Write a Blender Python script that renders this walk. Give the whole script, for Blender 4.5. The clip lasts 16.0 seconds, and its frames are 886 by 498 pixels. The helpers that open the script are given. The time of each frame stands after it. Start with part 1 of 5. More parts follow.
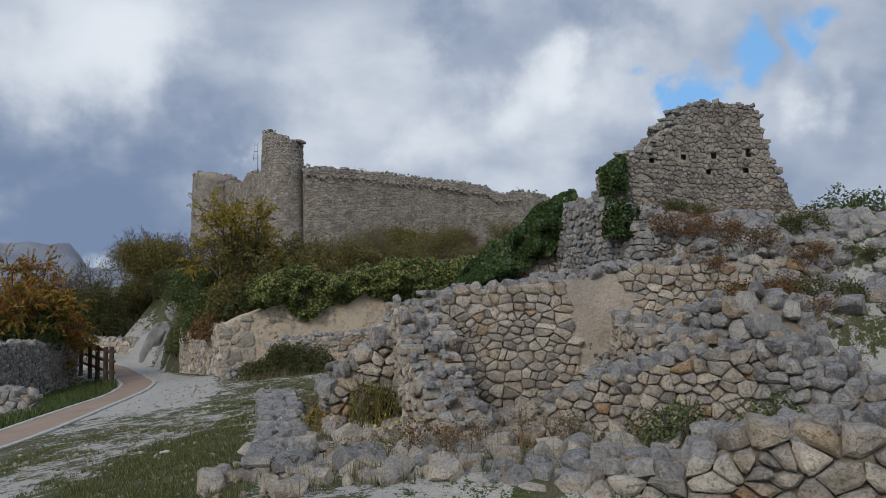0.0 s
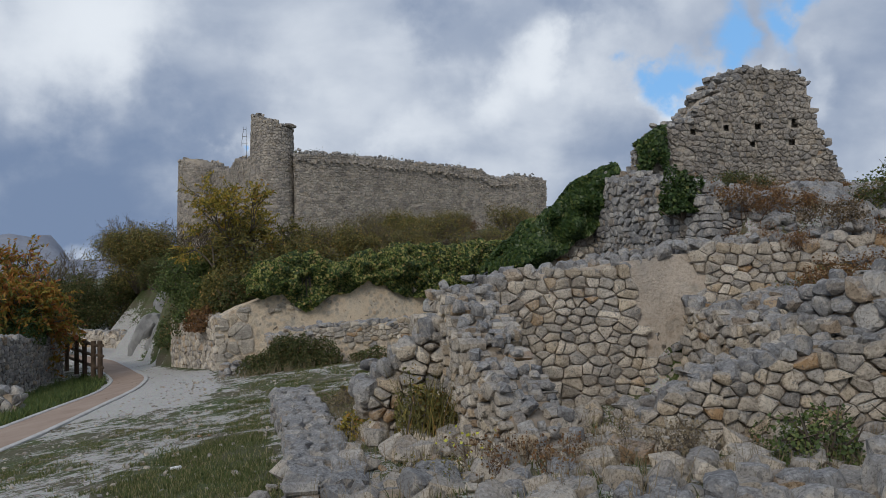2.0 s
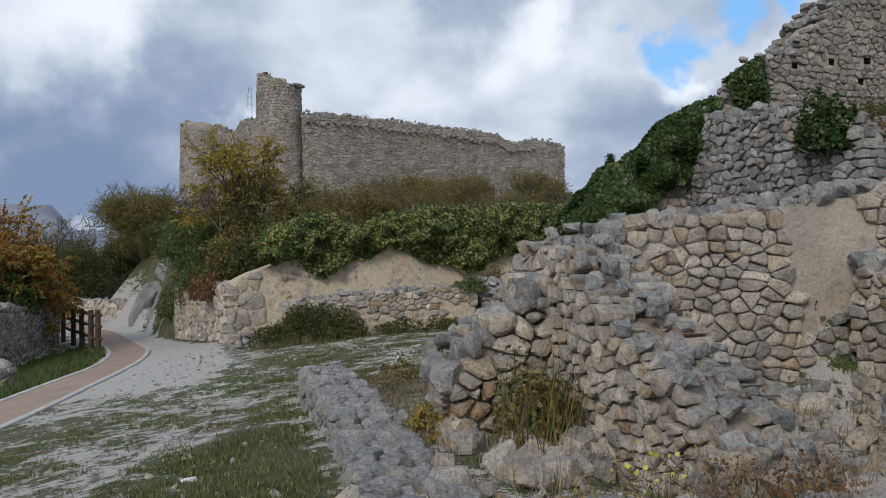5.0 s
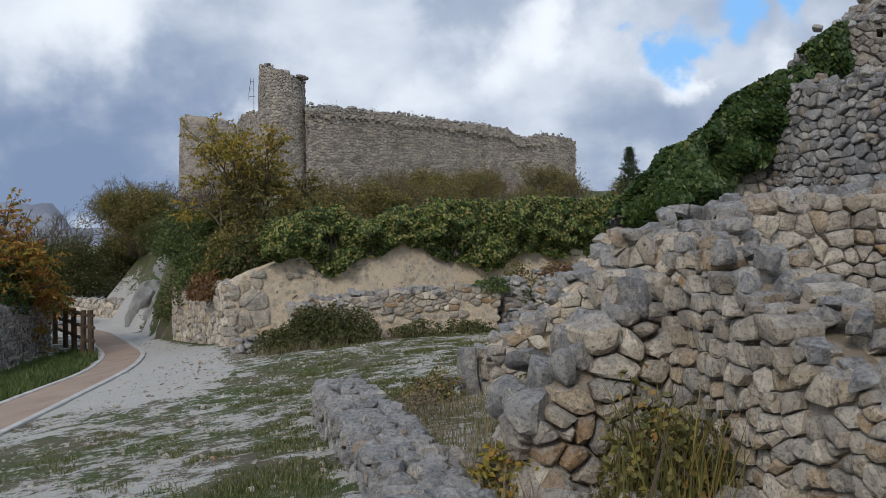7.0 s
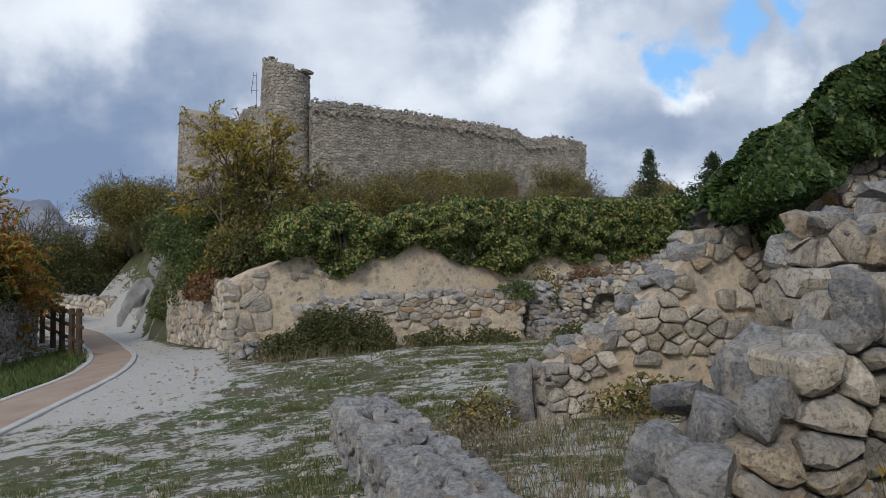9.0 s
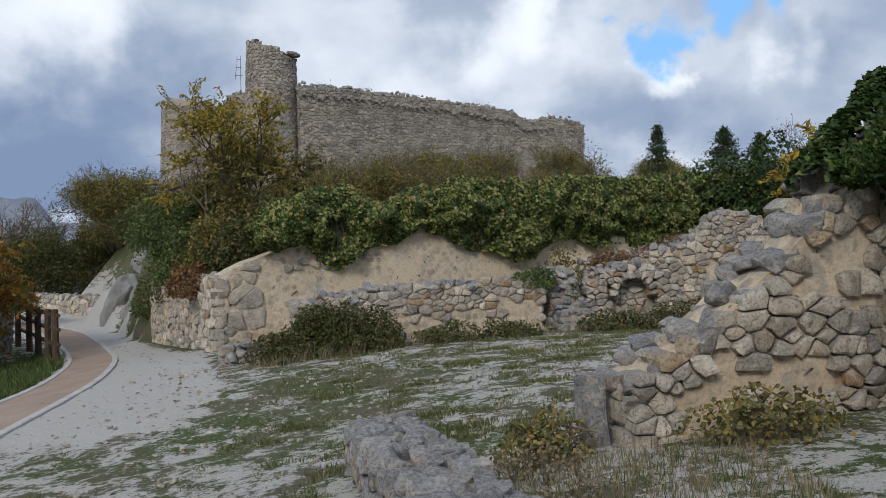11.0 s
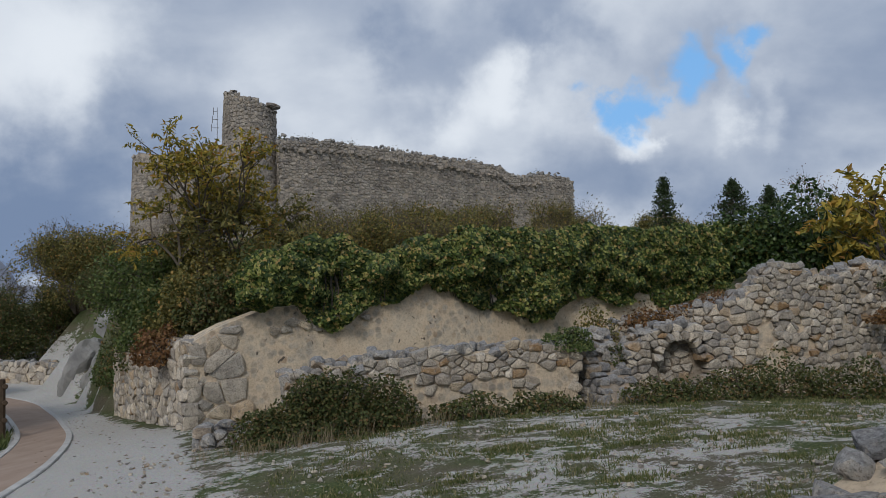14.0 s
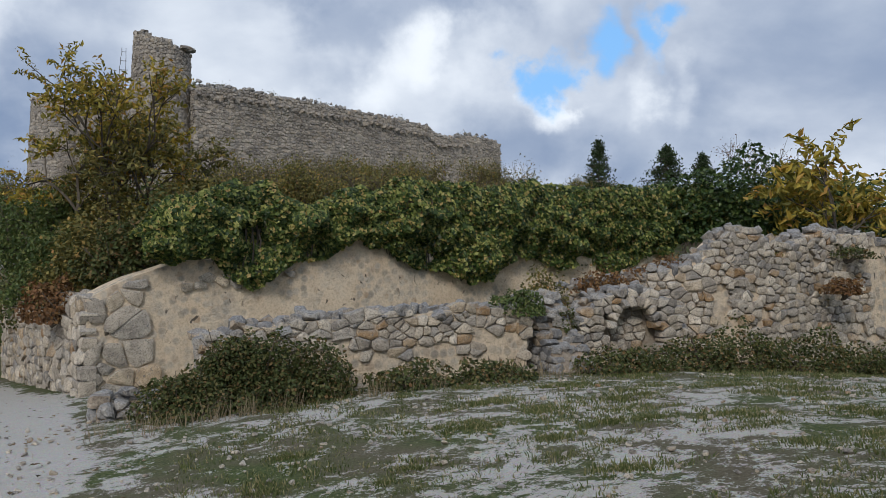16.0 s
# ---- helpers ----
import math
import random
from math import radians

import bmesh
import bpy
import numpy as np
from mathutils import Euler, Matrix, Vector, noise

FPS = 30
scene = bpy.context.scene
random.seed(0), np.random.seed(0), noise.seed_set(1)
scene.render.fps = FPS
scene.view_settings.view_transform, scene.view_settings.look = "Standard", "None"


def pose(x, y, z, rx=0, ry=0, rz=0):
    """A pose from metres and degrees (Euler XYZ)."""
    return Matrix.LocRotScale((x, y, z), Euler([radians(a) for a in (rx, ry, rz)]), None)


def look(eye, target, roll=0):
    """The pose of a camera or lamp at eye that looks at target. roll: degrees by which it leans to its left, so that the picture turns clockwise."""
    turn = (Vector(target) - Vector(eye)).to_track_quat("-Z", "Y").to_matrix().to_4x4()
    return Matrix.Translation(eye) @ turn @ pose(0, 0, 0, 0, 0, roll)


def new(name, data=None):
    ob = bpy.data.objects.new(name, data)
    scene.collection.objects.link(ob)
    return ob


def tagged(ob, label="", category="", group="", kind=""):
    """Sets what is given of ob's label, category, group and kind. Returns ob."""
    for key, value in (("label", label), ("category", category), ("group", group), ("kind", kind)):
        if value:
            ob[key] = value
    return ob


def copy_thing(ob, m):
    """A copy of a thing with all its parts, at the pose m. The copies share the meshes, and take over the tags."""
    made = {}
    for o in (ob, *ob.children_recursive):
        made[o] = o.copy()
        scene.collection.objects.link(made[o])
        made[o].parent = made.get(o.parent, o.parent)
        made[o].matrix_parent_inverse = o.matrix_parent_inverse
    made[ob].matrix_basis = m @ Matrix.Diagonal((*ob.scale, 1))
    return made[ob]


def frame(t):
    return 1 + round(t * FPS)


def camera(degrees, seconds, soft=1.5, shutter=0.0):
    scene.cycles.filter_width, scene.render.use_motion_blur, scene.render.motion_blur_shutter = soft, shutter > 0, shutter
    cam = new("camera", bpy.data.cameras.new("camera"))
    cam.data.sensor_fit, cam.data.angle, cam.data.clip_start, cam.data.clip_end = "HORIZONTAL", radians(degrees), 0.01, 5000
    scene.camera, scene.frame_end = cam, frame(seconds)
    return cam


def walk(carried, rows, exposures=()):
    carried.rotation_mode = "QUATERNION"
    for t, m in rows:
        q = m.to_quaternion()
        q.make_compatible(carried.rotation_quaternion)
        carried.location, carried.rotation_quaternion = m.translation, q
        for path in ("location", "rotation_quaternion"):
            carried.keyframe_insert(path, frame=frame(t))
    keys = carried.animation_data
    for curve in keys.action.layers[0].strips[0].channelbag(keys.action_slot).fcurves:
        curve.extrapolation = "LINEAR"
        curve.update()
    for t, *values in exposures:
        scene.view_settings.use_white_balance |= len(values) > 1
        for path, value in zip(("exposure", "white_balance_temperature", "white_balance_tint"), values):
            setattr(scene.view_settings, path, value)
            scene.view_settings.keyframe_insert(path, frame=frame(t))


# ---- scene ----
cam = camera(55.4, 16.0, 0.65)
PATH = [
    (0, (0.023, 0.059, 1.55), (-0.014, 2.058, 1.627), 0.0),
    (0.5, (-0.19, 0.428, 1.559), (-0.219, 2.427, 1.629), -0.2),
    (1, (-0.36, 0.847, 1.495), (-0.378, 2.847, 1.543), -0.8),
    (1.5, (-0.547, 1.236, 1.502), (-0.557, 3.236, 1.554), -0.5),
    (2, (-0.785, 1.598, 1.506), (-0.785, 3.597, 1.553), -0.7),
    (2.5, (-0.906, 2.046, 1.439), (-0.902, 4.045, 1.482), -0.5),
    (3, (-1.015, 2.443, 1.396), (-1.015, 4.443, 1.421), -0.3),
    (3.5, (-1.164, 2.845, 1.393), (-1.163, 4.845, 1.403), -0.2),
    (4, (-1.287, 3.302, 1.357), (-1.288, 5.302, 1.351), -0.6),
    (4.5, (-1.494, 3.706, 1.307), (-1.496, 5.706, 1.291), -0.5),
    (7, (-2.139, 5.919, 1.185), (-2.144, 7.919, 1.164), -0.3),
    (7.5, (-2.319, 6.343, 1.171), (-2.321, 8.342, 1.151), -0.6),
    (8, (-2.438, 6.783, 1.119), (-2.438, 8.783, 1.107), -0.8),
    (8.5, (-2.557, 7.216, 1.071), (-2.555, 9.216, 1.061), 0.8),
    (9, (-2.688, 7.629, 1.067), (-2.685, 9.629, 1.058), 0.9),
    (11.5, (-3.228, 9.949, 0.96), (-3.177, 11.948, 0.909), -1.9),
    (12, (-3.351, 10.341, 0.935), (-3.28, 12.338, 0.873), -3.7),
    (12.5, (-3.443, 10.796, 0.942), (-3.36, 12.794, 0.88), -4.0),
    (13, (-3.622, 11.173, 0.959), (-3.524, 13.17, 0.913), -3.2),
    (13.5, (-3.732, 11.663, 0.912), (-3.633, 13.659, 0.996), -2.4),
    (14, (-3.848, 12.074, 0.878), (-3.754, 14.069, 0.988), -0.7),
    (14.5, (-3.942, 12.45, 0.871), (-3.853, 14.445, 0.98), -0.6),
    (15, (-3.967, 12.916, 0.817), (-3.872, 14.911, 0.911), 0.0),
    (15.5, (-4.044, 13.3, 0.764), (-3.9, 15.294, 0.795), 0.7),
    (16, (-4.141, 13.642, 0.744), (-3.848, 15.62, 0.771), 0.8),
]
walk(cam, [(t, look(eye, target, roll)) for t, eye, target, roll in PATH], ((0, -0.16, 6250, 10), (3.5, -0.04, 6250, 10), (4.5, 0.1, 6250, 10), (9.0, 0.1, 6250, 10), (12.6, 0.18, 6250, 10), (13.2, 0.05, 6250, 10), (13.9, -0.15, 6250, 10), (14.5, -0.02, 6250, 10), (15.4, 0.12, 6250, 10), (16, 0.12, 6250, 10)))

# ---- light and sky ----
SUN_EL, SUN_ROT = 38.0, 205.0
world = bpy.data.worlds.new("world")
scene.world = world
world.use_nodes = True
wn, wl = world.node_tree.nodes, world.node_tree.links
wn.clear()


def wmath(op, a, b=None):
    n = wn.new("ShaderNodeMath")
    n.operation = op
    for i, v in enumerate((a, b)):
        if v is None:
            continue
        if isinstance(v, (int, float)):
            n.inputs[i].default_value = v
        else:
            wl.new(v, n.inputs[i])
    return n.outputs[0]


def wrange(v, a, b, c=0.0, d=1.0):
    n = wn.new("ShaderNodeMapRange")
    n.interpolation_type = "SMOOTHSTEP"
    wl.new(v, n.inputs[0])
    for i, x in enumerate((a, b, c, d)):
        n.inputs[i + 1].default_value = x
    return n.outputs[0]


def wmix(f, a, b):
    n = wn.new("ShaderNodeMix")
    n.data_type = "RGBA"
    for s, v in ((0, f), (6, a), (7, b)):
        if isinstance(v, (int, float)):
            n.inputs[s].default_value = v
        elif isinstance(v, tuple):
            n.inputs[s].default_value = (*v, 1)
        else:
            wl.new(v, n.inputs[s])
    return n.outputs[2]


sky = wn.new("ShaderNodeTexSky")
sky.sky_type = "NISHITA"
sky.sun_disc = False
sky.sun_elevation, sky.sun_rotation = radians(SUN_EL), radians(SUN_ROT)
tc = wn.new("ShaderNodeTexCoord")
sep = wn.new("ShaderNodeSeparateXYZ")
wl.new(tc.outputs["Generated"], sep.inputs[0])
# clouds lie on a plane overhead, so that they draw together towards the horizon
lift = wmath("ADD", wmath("MAXIMUM", sep.outputs[2], 0.0), 0.42)
comb = wn.new("ShaderNodeCombineXYZ")
wl.new(wmath("DIVIDE", sep.outputs[0], lift), comb.inputs[0])
wl.new(wmath("DIVIDE", sep.outputs[1], lift), comb.inputs[1])


def wnoise(scale, detail, rough, shift, dist=0.0):
    m = wn.new("ShaderNodeMapping")
    m.inputs["Location"].default_value = shift
    wl.new(comb.outputs[0], m.inputs[0])
    n = wn.new("ShaderNodeTexNoise")
    n.inputs["Scale"].default_value, n.inputs["Detail"].default_value = scale, detail
    n.inputs["Roughness"].default_value, n.inputs["Distortion"].default_value = rough, dist
    wl.new(m.outputs[0], n.inputs["Vector"])
    return n.outputs[0]


# the cloud banks' outlines are broken up by bending the view of them with billows
bend = wn.new("ShaderNodeTexNoise")
bend.inputs["Scale"].default_value, bend.inputs["Detail"].default_value, bend.inputs["Roughness"].default_value = 5.5, 8, 0.56
wl.new(tc.outputs["Generated"], bend.inputs["Vector"])
lean = wn.new("ShaderNodeVectorMath")
lean.operation = "MULTIPLY_ADD"
lean.inputs[1].default_value, lean.inputs[2].default_value = (0.34, 0.2, 0.22), (-0.17, -0.1, -0.11)
wl.new(bend.outputs["Color"], lean.inputs[0])
bent = wn.new("ShaderNodeVectorMath")
bent.operation = "ADD"
wl.new(tc.outputs["Generated"], bent.inputs[0])
wl.new(lean.outputs[0], bent.inputs[1])


def bank(across, up, inner, outer):
    """A cloud bank by its tangents across and up from straight ahead, and its reach in degrees."""
    d = Vector((across, 1, up)).normalized()
    n = wn.new("ShaderNodeVectorMath")
    n.operation = "DISTANCE"
    n.inputs[1].default_value = d
    wl.new(bent.outputs[0], n.inputs[0])
    return wrange(n.outputs["Value"], radians(outer), radians(inner))


big = wnoise(1.1, 4, 0.5, (1.7, 0.4, 0), 0.15)
mid = wnoise(3.0, 7, 0.52, (5.1, 2.2, 0), 0.15)
tone = wmath("ADD", wmath("MULTIPLY", wrange(big, 0.3, 0.7), 0.34), wmath("MULTIPLY", wrange(mid, 0.3, 0.7), 0.26))
tone = wmath("ADD", tone, 0.17)
# the bright and dark cloud banks of the afternoon
for across, up, inner, outer, amount in (
        (-0.50, 0.27, 1, 9, 0.40), (-0.36, 0.30, 1, 6, 0.25), (-0.13, 0.24, 1, 7, 0.16), (-0.22, 0.145, 0, 4, 0.18), (-0.25, 0.15, 0, 2.2, 0.3),
        (-0.40, 0.10, 2, 10, -0.42), (-0.50, 0.15, 2, 9, -0.22), (-0.28, 0.20, 1, 6, -0.12),
        (-0.05, 0.165, 0, 4.0, 0.32), (0.03, 0.215, 0, 4.2, 0.42), (0.105, 0.255, 0, 3.6, 0.46), (0.14, 0.19, 1, 6.5, 0.26), (0.03, 0.14, 1, 5, 0.14),
        (0.0, 0.315, 1, 5, -0.24), (0.14, 0.33, 1, 6, -0.30), (0.34, 0.31, 1, 6, -0.16),
        (0.255, 0.205, 0, 1.8, 0.5), (0.39, 0.225, 0, 2.4, 0.34), (0.47, 0.23, 0, 2.5, 0.25), (0.33, 0.15, 1, 5, -0.12), (0.46, 0.13, 2, 8, -0.20), (0.26, 0.09, 0, 3.5, 0.22),
        (-0.44, 0.035, 0, 2.6, 0.5), (-0.34, 0.03, 0, 2.2, 0.4)):
    tone = wmath("ADD", tone, wmath("MULTIPLY", bank(across, up, inner, outer), amount))
cloud = wmix(wrange(tone, 0.02, 1.0), (0.20, 0.268, 0.40), (0.83, 0.865, 0.90))
gap = wmath("MAXIMUM", wmath("MAXIMUM", bank(0.32, 0.268, 0, 3.6), bank(0.25, 0.235, 0, 2.8)), wmath("MAXIMUM", bank(0.41, 0.285, 0, 3.2), bank(-0.27, 0.155, 0, 0.9)))
skylit = wn.new("ShaderNodeVectorMath")
skylit.operation = "SCALE"
wl.new(sky.outputs[0], skylit.inputs[0])
skylit.inputs["Scale"].default_value = 0.11
blue = wmix(0.75, skylit.outputs[0], (0.22, 0.50, 0.90))
total = wmix(wrange(gap, 0.1, 0.75), cloud, blue)
bg = wn.new("ShaderNodeBackground")
bg.inputs["Strength"].default_value = 1.04
wl.new(total, bg.inputs[0])
wl.new(bg.outputs[0], wn.new("ShaderNodeOutputWorld").inputs[0])

sun = new("sun", bpy.data.lights.new("sun", "SUN"))
sun.data.energy, sun.data.angle, sun.data.color = 1.6, radians(14), (1.0, 0.93, 0.83)
sun.matrix_world = look((0, 0, 30), (0.38 * 30, 0.80 * 30, 30 - 0.62 * 30))

# ---- materials ----


class Mat:
    """A small builder for node materials."""

    def __init__(self, name, rough=0.9):
        self.m = bpy.data.materials.new(name)
        self.m.use_nodes = True
        self.n, self.l = self.m.node_tree.nodes, self.m.node_tree.links
        self.b = self.n["Principled BSDF"]
        self.b.inputs["Roughness"].default_value = rough
        self.b.inputs["Specular IOR Level"].default_value = 0.25
        geo = self.n.new("ShaderNodeNewGeometry")
        self.geo = geo
        self.pos = geo.outputs["Position"]
        self.bumped = None

    def put(self, v, sock):
        if isinstance(v, (int, float)):
            sock.default_value = v
        elif isinstance(v, tuple):
            sock.default_value = (*v, 1) if len(v) == 3 else v
        else:
            self.l.new(v, sock)

    def noise(self, scale, detail=5, rough=0.6, dist=0.0, at=None):
        n = self.n.new("ShaderNodeTexNoise")
        n.inputs["Scale"].default_value, n.inputs["Detail"].default_value = scale, detail
        n.inputs["Roughness"].default_value, n.inputs["Distortion"].default_value = rough, dist
        self.l.new(at or self.pos, n.inputs["Vector"])
        return n.outputs[0]

    def voro(self, scale, feature="F1", out="Distance"):
        n = self.n.new("ShaderNodeTexVoronoi")
        n.feature = feature
        n.inputs["Scale"].default_value = scale
        self.l.new(self.pos, n.inputs["Vector"])
        return n.outputs[out]

    def math(self, op, a, b=0.0):
        n = self.n.new("ShaderNodeMath")
        n.operation = op
        self.put(a, n.inputs[0])
        self.put(b, n.inputs[1])
        return n.outputs[0]

    def span(self, v, a, b, c=0.0, d=1.0):
        n = self.n.new("ShaderNodeMapRange")
        self.put(v, n.inputs[0])
        for i, x in enumerate((a, b, c, d)):
            n.inputs[i + 1].default_value = x
        return n.outputs[0]

    def mix(self, f, a, b, how="MIX"):
        n = self.n.new("ShaderNodeMix")
        n.data_type, n.blend_type = "RGBA", how
        self.put(f, n.inputs[0])
        self.put(a, n.inputs[6])
        self.put(b, n.inputs[7])
        return n.outputs[2]

    def ramp(self, v, stops, constant=False):
        n = self.n.new("ShaderNodeValToRGB")
        if constant:
            n.color_ramp.interpolation = "CONSTANT"
        e = n.color_ramp.elements
        for i, (p, c) in enumerate(stops):
            x = e[i] if i < 2 else e.new(p)
            x.position, x.color = p, (*c, 1)
        self.put(v, n.inputs[0])
        return n.outputs[0]

    def chance(self):
        """A random number for each object and each loose island of it."""
        info = self.n.new("ShaderNodeObjectInfo")
        return self.math("FRACT", self.math("ADD", info.outputs["Random"], self.geo.outputs["Random Per Island"]))

    def up(self):
        s = self.n.new("ShaderNodeSeparateXYZ")
        self.l.new(self.geo.outputs["Normal"], s.inputs[0])
        return s.outputs[2]

    def attr(self, name):
        n = self.n.new("ShaderNodeAttribute")
        n.attribute_name = name
        return n.outputs["Fac"]

    def bump(self, h, strength=0.5, distance=0.02):
        n = self.n.new("ShaderNodeBump")
        n.inputs["Strength"].default_value, n.inputs["Distance"].default_value = strength, distance
        self.put(h, n.inputs["Height"])
        if self.bumped:
            self.l.new(self.bumped, n.inputs["Normal"])
        self.bumped = n.outputs[0]
        self.l.new(self.bumped, self.b.inputs["Normal"])

    def done(self, colour):
        self.put(colour, self.b.inputs["Base Color"])
        return self.m


def stone_material(name, stops, lichen=0.5, grain=1.0):
    k = Mat(name, 0.92)
    c = k.ramp(k.chance(), stops)
    # broad weathering, pale crusts, then fine speckle and pits
    c = k.mix(k.span(k.noise(3.2 * grain, 6, 0.65), 0.42, 0.60, 0, 0.75), c, k.mix(1.0, c, (0.56, 0.555, 0.56), "MULTIPLY"))
    c = k.mix(k.span(k.noise(9 * grain, 6, 0.7), 0.50, 0.60, 0, 0.35), c, (0.72, 0.63, 0.51))
    c = k.mix(k.span(k.noise(42 * grain, 6, 0.75), 0.50, 0.60, 0, 0.7), c, k.mix(1.0, c, (0.36, 0.34, 0.32), "MULTIPLY"))
    c = k.mix(k.span(k.noise(19 * grain, 4, 0.6, 0.4), 0.60, 0.66, 0, 0.75), c, (0.17, 0.165, 0.16))
    # grey lichen on weathered upper faces
    grey = k.math("MULTIPLY", k.span(k.up(), 0.25, 0.7), k.span(k.noise(3.0 * grain, 4, 0.6), 0.25, 0.5, 0, lichen))
    c = k.mix(grey, c, k.ramp(k.noise(30 * grain, 6, 0.75), [(0.38, (0.10, 0.10, 0.105)), (0.62, (0.40, 0.40, 0.40))]))
    k.bump(k.noise(13 * grain, 8, 0.75), 0.9, 0.045 / grain)
    k.bump(k.span(k.voro(46 * grain), 0.0, 0.35), 0.5, 0.01 / grain)
    return k.done(c)


CREAM = [(0.0, (0.72, 0.62, 0.485)), (0.22, (0.46, 0.405, 0.335)), (0.45, (0.80, 0.71, 0.58)), (0.7, (0.34, 0.315, 0.285)), (0.9, (0.64, 0.53, 0.385)), (0.975, (0.44, 0.285, 0.15))]
GREY = [(0.0, (0.46, 0.45, 0.435)), (0.35, (0.20, 0.20, 0.205)), (0.6, (0.54, 0.51, 0.465)), (0.85, (0.28, 0.275, 0.275)), (0.98, (0.43, 0.34, 0.245))]
FORT = [(0.0, (0.484, 0.424, 0.353)), (0.3, (0.359, 0.324, 0.286)), (0.6, (0.499, 0.444, 0.374)), (0.8, (0.312, 0.288, 0.260)), (1.0, (0.445, 0.380, 0.302))]
stone_cream = stone_material("limestone_cream", CREAM, 0.55)
stone_grey = stone_material("limestone_grey", GREY, 0.75)
stone_fort = stone_material("limestone_fort", FORT, 0.6, 0.45)


def mortar_material(name, a, b, c2):
    k = Mat(name, 0.95)
    c = k.ramp(k.noise(1.6, 7, 0.62), [(0.3, a), (0.55, b), (0.75, c2)])
    # small stones that show through where the face has worn off
    bits = k.ramp(k.voro(7.0, "F1", "Color"), [(0.2, (0.30, 0.27, 0.23)), (0.6, (0.52, 0.47, 0.40)), (0.9, (0.42, 0.30, 0.20))])
    worn = k.math("MULTIPLY", k.span(k.voro(7.0), 0.62, 0.35), k.span(k.noise(1.1, 5, 0.6), 0.40, 0.58, 0, 0.85))
    c = k.mix(worn, c, bits)
    c = k.mix(k.span(k.noise(24, 6, 0.72), 0.46, 0.62, 0, 0.42), c, k.mix(1.0, c, (0.5, 0.46, 0.41), "MULTIPLY"))
    holes = k.math("MULTIPLY", k.span(k.noise(5.5, 3, 0.5, 0.8), 0.66, 0.70), k.span(k.noise(1.3, 3, 0.5), 0.42, 0.55))
    c = k.mix(holes, c, (0.12, 0.10, 0.08))
    c = k.mix(k.span(k.noise(0.7, 6, 0.7), 0.58, 0.75, 0, 0.5), c, (0.30, 0.28, 0.26))
    k.bump(k.noise(7, 9, 0.72), 1.0, 0.06)
    k.bump(k.noise(60, 4, 0.6), 0.4, 0.008)
    return k.done(c)


mortar = mortar_material("mortar", (0.266, 0.211, 0.152), (0.355, 0.292, 0.224), (0.414, 0.355, 0.285))
plaster = mortar_material("lime_plaster", (0.64, 0.50, 0.35), (0.72, 0.60, 0.45), (0.60, 0.53, 0.43))
fort_mortar = mortar_material("fort_mortar", (0.380, 0.328, 0.262), (0.456, 0.398, 0.328), (0.471, 0.425, 0.369))
pale_mortar = mortar_material("pale_mortar", (0.521, 0.437, 0.344), (0.588, 0.504, 0.413), (0.622, 0.554, 0.473))


def ground_material():
    k = Mat("ground", 0.95)
    worn = k.math("ADD", k.attr("gravel"), k.math("MULTIPLY", k.math("SUBTRACT", k.noise(2.2, 7, 0.64, 0.4), 0.5), 2.6))
    worn = k.math("ADD", worn, k.math("MULTIPLY", k.math("SUBTRACT", k.noise(11, 7, 0.76), 0.5), 1.9))
    worn = k.math("ADD", worn, k.math("MULTIPLY", k.math("SUBTRACT", k.noise(60, 3, 0.7), 0.5), 1.1))
    bits = k.voro(46, "F1", "Color")
    gravel = k.mix(0.55, k.ramp(k.noise(90, 4, 0.7), [(0.40, (0.16, 0.152, 0.138)), (0.58, (0.62, 0.60, 0.555))]), k.mix(0.8, bits, (0.41, 0.395, 0.37)))
    gravel = k.mix(k.span(k.noise(1.1, 5, 0.6), 0.4, 0.7, 0, 0.4), gravel, (0.40, 0.375, 0.33))
    turf = k.ramp(k.noise(30, 6, 0.7), [(0.34, (0.022, 0.034, 0.010)), (0.52, (0.065, 0.088, 0.026)), (0.70, (0.16, 0.155, 0.075))])
    dry = k.ramp(k.noise(40, 5, 0.7), [(0.3, (0.05, 0.044, 0.027)), (0.7, (0.17, 0.148, 0.10))])
    turf = k.mix(k.span(k.noise(0.8, 5, 0.6), 0.42, 0.62), turf, dry)
    c = k.mix(k.span(worn, 0.47, 0.55), turf, gravel)
    k.bump(k.noise(55, 5, 0.7), 0.7, 0.02)
    k.bump(k.span(k.voro(46), 0, 0.6), 0.4, 0.01)
    return k.done(c)


ground_mat = ground_material()


def simple(name, stops, scale, rough=0.9, bump=0.4, dist=0.01, fine=None):
    k = Mat(name, rough)
    c = k.ramp(k.noise(scale, 6, 0.65), stops)
    c = k.mix(k.span(k.noise((fine or scale * 9), 5, 0.7), 0.3, 0.75, 0, 0.5), c, k.mix(1.0, c, (0.6, 0.6, 0.6), "MULTIPLY"))
    k.bump(k.noise(fine or scale * 6, 6, 0.7), bump, dist)
    return k.done(c)


